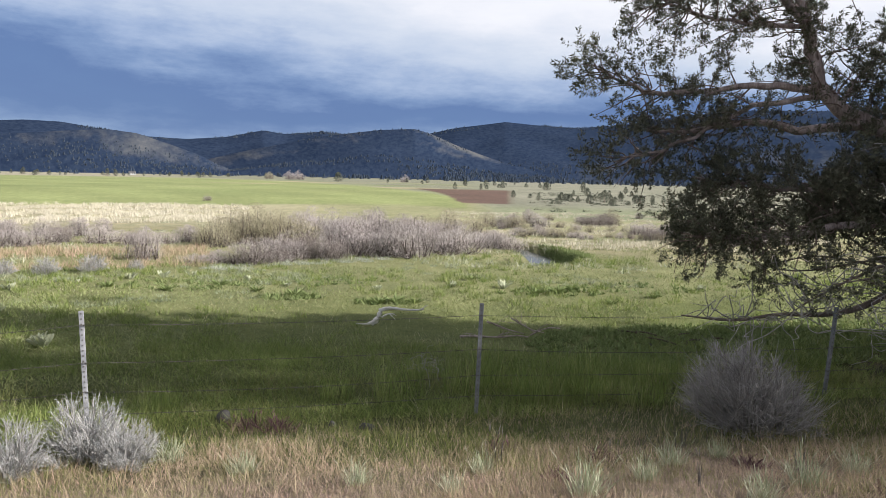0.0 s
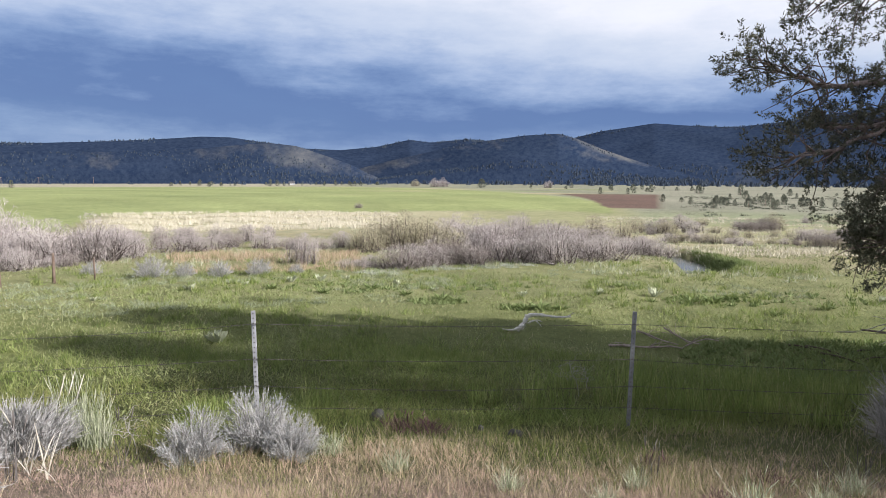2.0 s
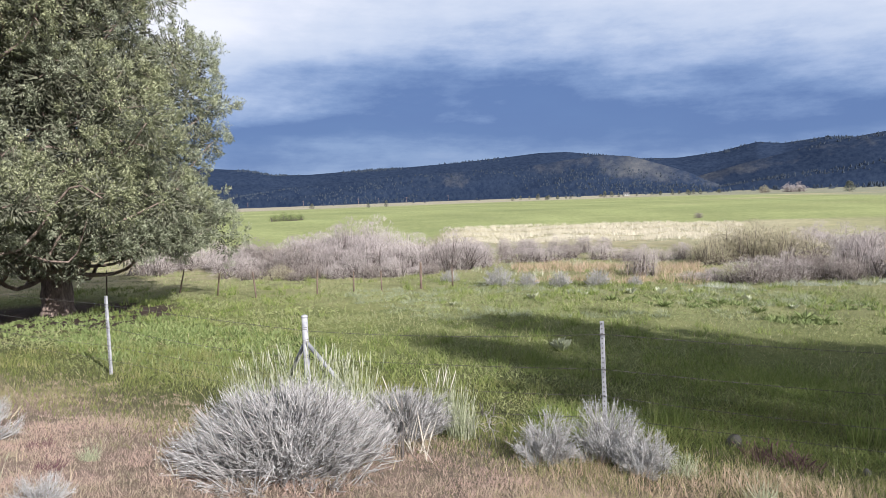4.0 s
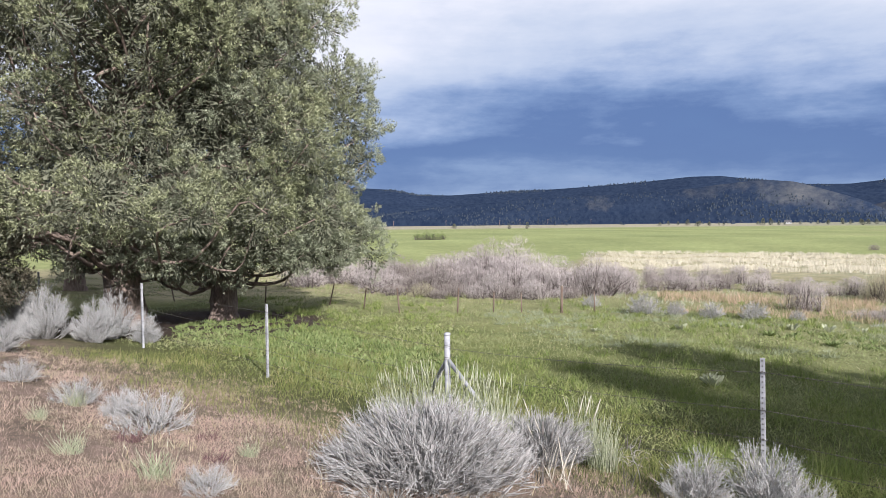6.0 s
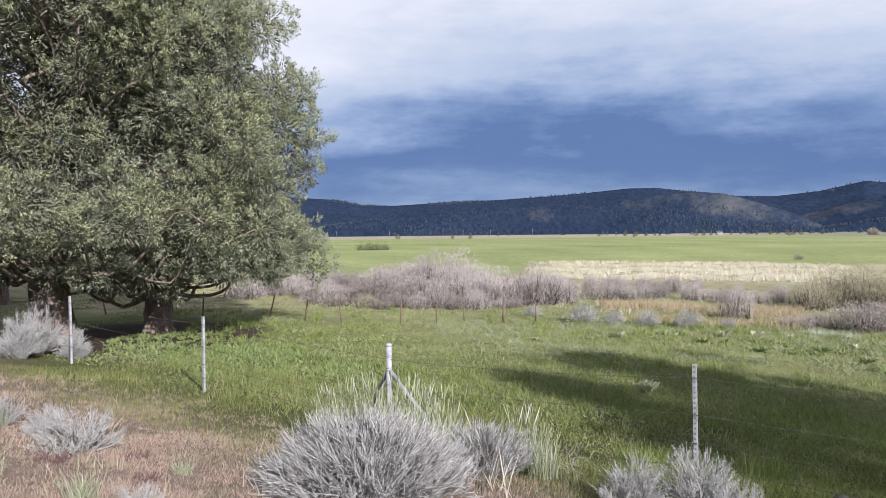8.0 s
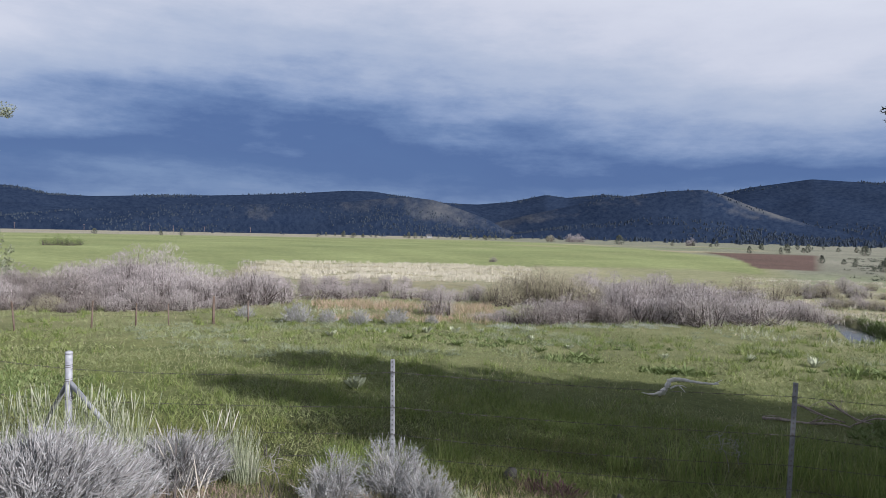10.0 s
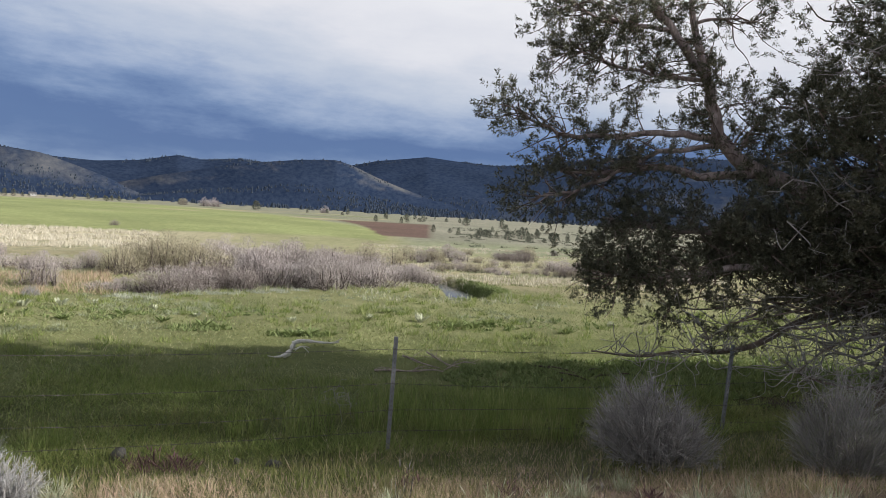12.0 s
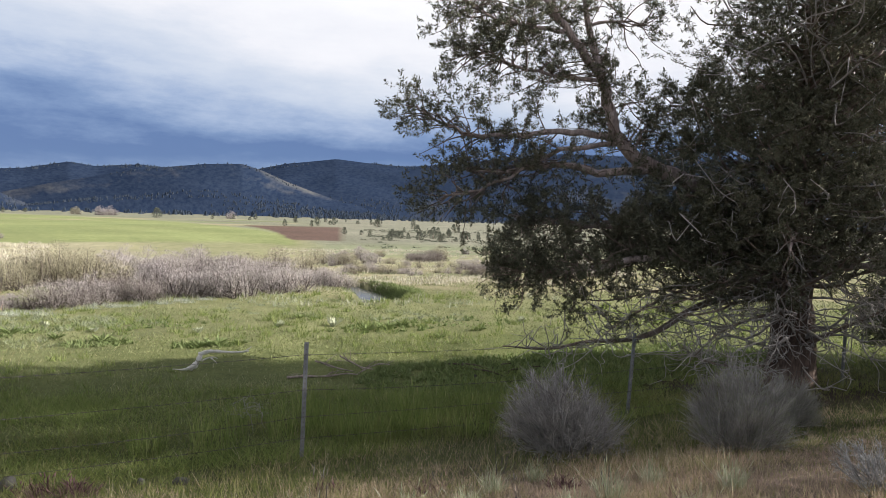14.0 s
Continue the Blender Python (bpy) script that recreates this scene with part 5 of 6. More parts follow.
SAGES = [
    (sage(201, 0.78, 1.95, MAT["sage"], MAT["sage_wood"], 190, 40, 2, 0.007, 0.1, 0.38, 0.24, (0, 0), True, (0.1, 0.25)), "large silver-grey sagebrush on the bank", [(-4.85, 3.35, 1.0, 20)]),
    (sage(202, 0.85, 0.85, MAT["sage"], MAT["sage_wood"], 50, 30, 5, 0.006, 0.6, 0.55, 0.25, (0.15, 0), True, (0.1, 0.24)), "silver-grey sagebrush with upright twigs", [(-3.6, 5.45, 0.7, 10), (-3.15, 5.95, 0.85, 130), (-2.75, 5.75, 0.6, 60), (-11.6, 0.5, 0.75, 0), (-14.2, 1.2, 0.8, 77), (-8.2, 1.7, 0.45, 30)]),
    (sage(203, 0.66, 1.35, MAT["sage"], MAT["sage_wood"], 110, 34, 2, 0.0075, 0.15, 0.4, 0.25, (0.15, -0.1), True, (0.09, 0.22)), "low rounded grey sagebrush below the fence", [(-5.42, 5.33, 0.92, 40)]),
    (sage(204, 0.6, 0.95, MAT["sage"], MAT["sage_wood"], 40, 20, 5, 0.006, 0.5, 0.45, 0.15, (0, 0), True, (0.1, 0.22)), "small silvery sagebrush in dry grass", [(-7.4, 1.82, 0.85, 0), (-9.0, 1.45, 0.6, 60), (-10.6, 1.05, 0.6, 90), (-4.9, 1.5, 0.4, 20)]),
    (sage(205, 1.45, 1.05, MAT["sage"], MAT["sage_wood"], 70, 30, 16, 0.009, 0.55, 0.42, 0.15, (0, 0), True, (0.12, 0.26)), "tall pale sagebrush at the foot of the junipers", [(-17.4, 3.35, 0.8, 0), (-18.2, 2.5, 1.0, 70), (-17.3, 4.45, 0.6, 200), (-19.3, 2.2, 0.95, 140), (-18.2, 3.9, 0.9, 300)]),
    (sage(209, 0.6, 0.9, MAT["sage"], MAT["sage_wood"], 40, 24, 3, 0.006, 0.3, 0.5, 0.25, (-0.3, 0), True), "pale drooping sagebrush at the shaded end of the bank", [(4.45, 3.95, 0.75, 20)]),
    (sage(206, 1.05, 1.35, MAT["brush_dead"], MAT["brush_dead"], 130, 46, 0, 0.0048, 0.3, 0.75, 0.5, (-0.25, 0.05), True, (0.08, 0.24)), "dense grey leafless brush in the shade", [(3.25, 6.75, 1.0, 0)]),
    (sage(207, 1.0, 1.0, MAT["sage_green"], MAT["brush_dead"], 90, 36, 2, 0.0052, 0.4, 0.5, 0.3, (0, 0), True, (0.12, 0.3)), "upright grey leafless brush before the juniper", [(4.75, 5.95, 1.0, 0), (6.5, 7.2, 0.7, 100)]),
    (sage(208, 0.7, 1.0, MAT["sage"], MAT["sage_wood"], 44, 18, 5, 0.012, 0.3, 0.5, 0.2, (0, 0), True), "pale sagebrush in the meadow", [(-14.4, 20.2, 1.2, 0), (-13.4, 20.6, 0.8, 40), (-12.4, 21.2, 0.9, 90), (-11.3, 21.9, 1.0, 160), (-10.4, 23.0, 0.6, 250), (-17.2, 20.8, 0.8, 10)]),
]
for src, words, spots in SAGES:
    for k, (x, y, big, rot) in enumerate(spots):
        m = pose(x, y, float(height(x, y)), 0, 0, rot)
        src.scale = (big, big, big)
        if k:
            ob = copy_thing(src, m)
        else:
            first, ob = m @ Matrix.Diagonal((big, big, big, 1)), src
        tagged(ob, words, "shrub", "shrubs on the bank")
    src.matrix_basis = first

# bushes far out in the fields
for az, r, big, kind in ((-53.4, 193, 1.5, "green"), (-52.7, 196, 1.7, "green"), (-52.0, 192, 1.6, "green"), (-51.4, 195, 1.4, "green"), (-12.6, 640, 5.0, "mauve"), (-11.9, 650, 5.2, "mauve"), (-14.2, 660, 4.0, "tan"), (-3.2, 610, 4.2, "mauve"), (-19.0, 115, 0.7, "dark"), (13.9, 61, 0.9, "tan")):
    src = WILLOWS[kind][0]
    fresh = kind == "green" and src.name not in placed
    placed.add(src.name)
    x, y = polar(az, r)
    kept = src.scale.copy()
    src.scale = (big * 1.1, big * 1.1, big)
    m = pose(x, y, float(height(x, y)) - 0.02, 0, 0, 31 * r)
    if fresh:
        ob = src
        src.matrix_basis = m @ Matrix.Diagonal((*src.scale, 1))
    else:
        ob = copy_thing(src, m)
        src.scale = kept
    tagged(ob, "bushy leafless tree far out in the fields" if big > 3 else "low bush standing in the fields", "bush", "bushes in the fields")
# ---- grasses ----
def scatter(n, az0, az1, r0, r1, rng, power=1.0):
    az = rng.uniform(az0, az1, n)
    r = r0 + (r1 - r0) * rng.random(n) ** power
    return polar(az, r)


def turf(name, x, y, tall, wide, lean, mat, rng, label, joints=2, sink=0.02):
    n = len(x)
    base = np.stack([x, y, height(x, y) - sink], 1)
    way = np.stack([rng.normal(size=n) * lean, rng.normal(size=n) * lean, np.ones(n)], 1)
    v = blades(base, way, tall, wide, rng.uniform(0.0, 0.25, n), rng, joints)
    return tagged(new(name, mesh_of(name, *join([v]), mat)), label, "grass", kind="stuff")


def tufted(x, y, spread, per, rng):
    """Several blades round each place."""
    a, f = rng.uniform(0, 6.28, (len(x), per)), spread * np.sqrt(rng.random((len(x), per)))
    return (x[:, None] + np.cos(a) * f).ravel(), (y[:, None] + np.sin(a) * f).ravel()


rng = np.random.default_rng(77)
patchy = lambda x, y, k: np.sin(k * x + 1.7 * np.sin(k * 0.8 * y)) + np.sin(k * 1.3 * y + np.sin(k * 0.7 * x) + 1.0)

# dry bank
x, y = (np.concatenate(v) for v in zip(scatter(210000, -104, 58, 1.6, 16, rng, 1.15), scatter(70000, -104, -34, 3.5, 8.5, rng)))
u, s = along(x, y)
keep = (u > -0.5) & (u + 0.5 * patchy(x, y, 1.1) + rng.normal(size=len(x)) * 0.5 + 0.16 * np.clip(s, -2, 8) < 6.2)
x, y = x[keep], y[keep]
r = np.hypot(x, y)
n = len(x)
turf("dry_grass", x, y, rng.uniform(0.03, 0.09, n) * (1 + 0.25 * patchy(x, y, 2.2)).clip(0.75, 1.4), np.clip(0.0008 * r, 0.0026, 0.007) * rng.uniform(0.7, 1.4, n), 0.6, MAT["dry"], rng, "dry pinkish-tan grass on the roadside bank", 1)

x, y = scatter(30000, -104, 58, 1.8, 15, rng, 1.1)
u, s = along(x, y)
keep = (u > -0.3) & (u + rng.normal(size=len(x)) * 0.5 + 0.16 * np.clip(s, -2, 8) < 6.0) & (patchy(x, y, 3.1) + rng.normal(size=len(x)) * 1.2 > 0.0)
x, y = tufted(x[keep], y[keep], 0.06, 18, rng)
r = np.hypot(x, y)
n = len(x)
turf("dry_tufts", x, y, rng.uniform(0.04, 0.12, n), np.clip(0.0008 * r, 0.0026, 0.007), 0.65, MAT["dry"], rng, "little dry grass tufts on the bank", 1)

# rougher mixed grass on the shaded end of the bank
x, y = (np.concatenate(v) for v in zip(scatter(45000, -30, 56, 3.0, 11, rng), scatter(70000, -36, 56, 3.0, 6.8, rng)))
u, s = along(x, y)
keep = (u > 0.6) & (u < 7.2) & (patchy(x, y, 2.0) + rng.normal(size=len(x)) * 1.2 > -0.3)
x, y = x[keep], y[keep]
r = np.hypot(x, y)
n = len(x)
turf("bank_grass", x, y, rng.uniform(0.06, 0.2, n) * (1 + 0.3 * patchy(x, y, 2.6)).clip(0.6, 1.5), np.clip(0.0008 * r, 0.003, 0.006), 0.5, MAT["bank"], rng, "rough straw and green grass mixed on the bank", 1)

# green and straw mixed at the foot of the bank and along the fence
x, y = scatter(190000, -100, 56, 3.6, 16, rng)
u, s = along(x, y)
keep = (u + rng.normal(size=len(x)) * 0.7 + 0.16 * np.clip(s, -2, 8) > 4.6) & (u < 9.5)
x, y = x[keep], y[keep]
r = np.hypot(x, y)
n = len(x)
turf("fence_grass", x, y, rng.uniform(0.07, 0.20, n) * (1 + 0.35 * patchy(x, y, 1.6)).clip(0.5, 1.6) * np.interp(along(x, y)[0], (4, 6.5, 7.5), (0.6, 0.8, 1.2)), np.clip(0.0008 * r, 0.004, 0.009) * rng.uniform(0.7, 1.4, n), 0.42, MAT["tall"], rng, "tall green grass along the fence", 1)

x, y = scatter(9000, -100, 56, 2.6, 14, rng)
u, s = along(x, y)
keep = (u > 0.5) & (u < 8.6)
x, y = tufted(x[keep][:300], y[keep][:300], 0.05, 4, rng)
n = len(x)
turf("straw_grass", x, y, rng.uniform(0.12, 0.32, n), np.clip(0.0006 * np.hypot(x, y), 0.002, 0.005), 0.4, MAT["straw"], rng, "thin straw-coloured grass stalks")

# lush growth behind the fence, in the shade
x, y = scatter(110000, -34, 52, 7.4, 14.5, rng)
u, s = along(x, y)
keep = (u > 7.0) & (u + 0.7 * patchy(x, y, 0.7) < 11.5) & (litter(x, y) > 0.9) & (patchy(x, y, 1.4) + rng.normal(size=len(x)) * 0.8 > -0.4)
x, y = x[keep], y[keep]
n = len(x)
turf("lush_grass", x, y, rng.uniform(0.06, 0.2, n) * (1 + 0.35 * patchy(x, y, 1.4)).clip(0.5, 1.7), rng.uniform(0.006, 0.014, n), 0.7, MAT["lush"], rng, "lush deep green grass behind the fence", 1)

# meadow
x, y = scatter(270000, -86, 52, 8.0, 48, rng, 1.1)
u, s = along(x, y)
keep = (u + rng.normal(size=len(x)) * 0.5 > 7.6) & (stream_gap(x, y) > 1.2) & (litter(x, y) + rng.normal(size=len(x)) * 0.12 > 0.9)
x, y = x[keep], y[keep]
r = np.hypot(x, y)
n = len(x)
turf("meadow_grass", x, y, (0.07 + 0.08 * rng.random(n)) * (1 + 0.3 * patchy(x, y, 0.9)).clip(0.4, 1.5), np.clip(0.0011 * r, 0.008, 0.05) * rng.uniform(0.7, 1.3, n), 0.95, MAT["meadow"], rng, "green meadow grass beyond the fence", 1)

x, y = scatter(3400, -70, 50, 8.6, 30, rng, 1.3)
u, s = along(x, y)
keep = (u > 8.2) & (patchy(x, y, 0.5) + rng.normal(size=len(x)) * 0.7 > 0)
x, y = tufted(x[keep], y[keep], 0.16, 24, rng)
n = len(x)
turf("meadow_tussocks", x, y, rng.uniform(0.14, 0.3, n), np.clip(0.001 * np.hypot(x, y), 0.008, 0.03), 0.45, MAT["lush"], rng, "taller tussocks in the meadow", 1)

# small-leaved ground cover, thickest where the sun reaches
x, y = scatter(110000, -78, 40, 8, 24, rng)
u, s = along(x, y)
keep = (u > 7.4) & (litter(x, y) > 0.95) & (patchy(x, y, 0.6) - 0.12 * s + rng.normal(size=len(x)) * 0.7 > 0.4)
x, y = x[keep], y[keep]
n = len(x)
turf("ground_cover", x, y, rng.uniform(0.06, 0.15, n), rng.uniform(0.022, 0.042, n) * np.clip(np.hypot(x, y) / 14, 0.8, 1.5), 1.3, MAT["clover"], rng, "small-leaved yellow-green ground cover", 1)

# grey-green low plants and pale flowers before the willows
x, y = scatter(1500, -48, 24, 15.5, 26, rng)
keep = (np.hypot(x, y) > 17) & (patchy(x, y, 0.7) + rng.normal(size=len(x)) * 0.6 + 0.06 * (np.hypot(x, y) - 22) - 0.03 * np.degrees(np.arctan2(x, y)) > 1.1)
x, y = tufted(x[keep], y[keep], 0.19, 40, rng)
n = len(x)
turf("grey_herbs", x, y, rng.uniform(0.1, 0.25, n), rng.uniform(0.012, 0.024, n), 0.9, MAT["sage_green"], rng, "grey-green low herbs scattered in the meadow", 1)
az = rng.uniform(-20, -4, 44)
x, y = polar(az, 25.0 + 0.16 * (az + 20) + rng.normal(size=44) * 0.5)
x, y = tufted(x, y, 0.26, 70, rng)
n = len(x)
turf("pale_fringe", x, y, rng.uniform(0.1, 0.26, n), rng.uniform(0.012, 0.022, n), 0.9, MAT["fringe"], rng, "pale silvery low plants at the willows' edge", 1)
x, y = scatter(8000, -84, 50, 8.5, 34, rng)
u, s = along(x, y)
keep = (u > 8) & (litter(x, y) > 1) & (patchy(x, y, 0.8) > -0.3) & (stream_gap(x, y) > 1.3)
x, y = x[keep], y[keep]
n = len(x)
turf("meadow_straw", x, y, rng.uniform(0.1, 0.2, n), np.clip(0.0006 * np.hypot(x, y), 0.004, 0.015), 0.45, MAT["straw"], rng, "last year's straw in the meadow grass", 1)

# leafy herbs in drifts: beneath the junipers and out in the meadow
hx, hy = [], []
for cx, cy, rad, count in ((-13.5, 7.6, 3.0, 500), (-17.5, 7.5, 3.0, 400), (5.0, 12.2, 2.6, 900), (8.0, 13.0, 2.5, 500), (-3.8, 16.9, 0.6, 60), (-1.4, 16.6, 0.6, 60), (3.0, 18.6, 1.1, 60), (-7.5, 19.0, 1.6, 60), (5.5, 19.5, 1.6, 50), (-4.0, 20.5, 1.8, 60)):
    a, f = rng.uniform(0, 6.28, count), rad * np.sqrt(rng.random(count))
    hx.append(cx + np.cos(a) * f * 1.3), hy.append(cy + np.sin(a) * f * 0.7)
x, y = tufted(np.concatenate(hx), np.concatenate(hy), 0.07, 12, rng)
n = len(x)
turf("herbs", x, y, rng.uniform(0.07, 0.2, n), rng.uniform(0.025, 0.045, n), 0.75, MAT["herb"], rng, "low dark green leafy weeds", 2)

# pale reed beds and straw between the willows
x, y = scatter(3300, -39.6, -16, 56, 100, rng)
az = np.degrees(np.arctan2(x, y))
keep = (az + rng.normal(size=len(x)) * 0.7 + 1.2 * np.sin(np.hypot(x, y) * 0.2) > -38.6) & (np.sin(np.hypot(x, y) * 0.45 + 1.5 * np.sin(az * 0.7)) + rng.normal(size=len(x)) * 0.6 > -0.2) & (np.hypot(x, y) < 101 - 8 * np.clip((az + 22) / 9, 0, 3))
x, y = tufted(x[keep], y[keep], 0.35, 14, rng)
n = len(x)
turf("reed_bed", x, y, rng.uniform(0.25, 0.55, n), rng.uniform(0.04, 0.07, n), 0.35, MAT["reed"], rng, "bleached cream reed bed in the valley", 1)
x, y = scatter(4200, 0, 30, 34, 86, rng)
keep = np.sin(0.55 * np.hypot(x, y) + 0.6 * np.sin(0.4 * x)) + 0.5 * patchy(x, y, 0.25) + rng.normal(size=len(x)) * 0.5 > 0.1
x, y = tufted(x[keep], y[keep], 0.3, 10, rng)
n = len(x)
turf("flats_straw", x, y, rng.uniform(0.15, 0.4, n), rng.uniform(0.03, 0.06, n), 0.4, MAT["reed"], rng, "pale dry grass on the creek flats", 1)
x, y = scatter(1700, -44, 26, 24, 62, rng)
keep = (patchy(x, y, 0.35) + rng.normal(size=len(x)) * 0.5 > 0.2) & (stream_gap(x, y) > 1.3)
keep &= (np.hypot(x, y) > 27) | (x > -1)
x, y = tufted(x[keep], y[keep], 0.2, 11, rng)
n = len(x)
turf("creek_straw", x, y, rng.uniform(0.15, 0.38, n), rng.uniform(0.02, 0.04, n), 0.5, MAT["rye"], rng, "pale straw tufts along the creek", 1)
x, y = scatter(1100, -34, -19, 25.5, 34, rng)
keep = patchy(x, y, 0.5) + rng.normal(size=len(x)) * 0.6 > -0.3
x, y = tufted(x[keep], y[keep], 0.22, 14, rng)
n = len(x)
turf("thicket_straw", x, y, rng.uniform(0.15, 0.5, n), rng.uniform(0.014, 0.03, n), 0.45, MAT["bank"], rng, "pale straw and green stems among the willows", 1)
# low grey brush between the junipers of the flats
x, y = scatter(1500, 7.5, 33, 92, 300, rng)
keep = patchy(x, y, 0.06) + rng.normal(size=len(x)) * 0.7 > 0.2
x, y = tufted(x[keep], y[keep], 0.7, 16, rng)
n = len(x)
turf("flats_brush", x, y, rng.uniform(0.2, 0.55, n), rng.uniform(0.07, 0.15, n), 0.9, MAT["juniper_far"], rng, "grey-green low brush on the valley flats", 1)
# dark rank growth on the creek's far bank
t = rng.random(900)
x, y = np.interp(t, (0, 0.5, 1), (4.9, 5.75, 6.1)) + rng.normal(size=900) * 0.28, np.interp(t, (0, 0.5, 1), (36.4, 32.6, 29.4)) + rng.normal(size=900) * 0.3
x, y = tufted(x, y, 0.15, 10, rng)
n = len(x)
turf("bank_growth", x, y, rng.uniform(0.1, 0.3, n), rng.uniform(0.02, 0.04, n), 0.9, MAT["herb"], rng, "dark green rank growth on the creek bank", 1)
# ---- dead wood ----
def ground_z(x, y):
    return float(height(x, y))


def wood(name, lines, mat, label, category, group=""):
    """A piece of dead wood of a stem and side shoots: each (points, thick end, thin end)."""
    thing = tagged(new(name), label, category, group)
    for k, (pts, r0, r1) in enumerate(lines):
        line = bend(pts, 4)
        ob = part("stem" if k == 0 else "side_branch", bars("stem", [tube(line, np.linspace(r0, r1, len(line)) * 0.85, 9, 0.38, k)], mat), stem if k else thing)
        stem = stem if k else ob
    return thing


wood("driftwood_log", [
    ([(-1.41, 13.66, -1.38), (-1.32, 13.67, -1.31), (-1.26, 13.68, -1.21), (-1.22, 13.68, -1.11)], 0.062, 0.05),
    ([(-1.25, 13.68, -1.10), (-1.07, 13.69, -1.05), (-0.89, 13.70, -1.06), (-0.66, 13.71, -1.08), (-0.47, 13.72, -1.08), (-0.33, 13.72, -1.07)], 0.045, 0.014),
    ([(-1.27, 13.62, -1.25), (-1.40, 13.61, -1.34), (-1.54, 13.60, -1.37), (-1.71, 13.58, -1.35)], 0.05, 0.008),
    ([(-1.19, 13.65, -1.23), (-1.08, 13.66, -1.17), (-0.98, 13.67, -1.16), (-0.90, 13.67, -1.19)], 0.022, 0.006),
    ([(-0.41, 13.72, -1.07), (-0.33, 13.72, -1.02), (-0.27, 13.72, -0.98)], 0.014, 0.005),
    ([(-1.03, 13.69, -1.18), (-0.96, 13.70, -1.24), (-0.92, 13.70, -1.29)], 0.016, 0.006),
], MAT["bleached"], "bleached white driftwood log lying in the meadow", "log")

BRUSHWOOD = [
    [([(0.38, 12.81, -1.40), (0.71, 12.79, -1.38), (1.08, 12.76, -1.39), (1.45, 12.72, -1.34), (1.68, 12.69, -1.36)], 0.030, 0.012), ([(1.08, 12.76, -1.39), (1.28, 12.74, -1.29), (1.45, 12.72, -1.31)], 0.012, 0.004)],
    [([(0.89, 12.83, -1.11), (1.08, 12.81, -1.16), (1.33, 12.79, -1.25), (1.61, 12.75, -1.31)], 0.022, 0.010), ([(1.33, 12.79, -1.25), (1.25, 12.80, -1.40)], 0.010, 0.004)],
    [([(1.35, 12.84, -1.02), (1.53, 12.81, -1.12), (1.77, 12.78, -1.24), (1.99, 12.75, -1.28)], 0.020, 0.008), ([(1.53, 12.81, -1.12), (1.45, 12.82, -1.03), (1.40, 12.83, -0.96)], 0.010, 0.003)],
    [([(1.63, 12.85, -1.44), (1.82, 12.82, -1.30), (2.08, 12.78, -1.19), (2.30, 12.74, -1.20)], 0.018, 0.008), ([(1.82, 12.82, -1.30), (1.93, 12.81, -1.18)], 0.009, 0.003)],
]
rng = np.random.default_rng(12)
for lines in BRUSHWOOD:
    end = lines[0][0][-1]
    for k in range(3):
        b = np.array(lines[0][0][1 + k % 2])
        t = b + (rng.uniform(-0.4, 0.4), rng.uniform(-0.3, 0.3), rng.uniform(-0.05, 0.22))
        lines.append(([tuple(b), tuple((b + t) / 2 + rng.normal(size=3) * 0.03), tuple(t)], 0.008, 0.003))
    wood("fallen_branch", lines, MAT["bark_grey"], "fallen brown-grey juniper branch with bare side shoots", "branch", "branches behind the fence")
for k in range(6):
    x, y = 3.6 + 0.3 * k + rng.uniform(-0.2, 0.2), 12.4 + rng.uniform(-0.6, 0.6)
    z = ground_z(x, y)
    a = rng.uniform(-0.5, 0.5)
    wood("wood_scrap", [([(x - 0.22, y - a, z + 0.03), (x, y, z + 0.07), (x + 0.25, y + a, z + 0.03)], 0.02, 0.012)], MAT["rotten"], "rotting wood scrap on dark litter", "wood", "wood under the juniper")


# ---- stones ----
def stone(x, y, wide, flat, seed):
    rng = np.random.default_rng(seed)
    bm = bmesh.new()
    bmesh.ops.create_icosphere(bm, subdivisions=3, radius=1)
    for v in bm.verts:
        k = 1 + 0.25 * noise.noise(v.co * 1.3 + Vector((seed, 0, 0))) + 0.1 * noise.noise(v.co * 4)
        v.co = Vector((v.co.x * k * wide, v.co.y * k * wide * 0.7, v.co.z * k * flat))
    ob = tagged(new("stone", from_bm("stone", bm, MAT["stone"], True)), "lichened grey stone half sunk in grass", "stone", "stones on the bank")
    ob.matrix_basis = pose(x, y, ground_z(x, y) + flat * 0.05, 0, 0, rng.uniform(0, 360))


for k, (x, y, w, f) in enumerate(((-2.41, 7.4, 0.16, 0.2), (-0.75, 6.95, 0.16, 0.1), (-1.15, 7.15, 0.1, 0.1), (3.75, 11.9, 0.12, 0.1))):
    stone(x, y, w * 0.6, f * 0.6, 300 + k)


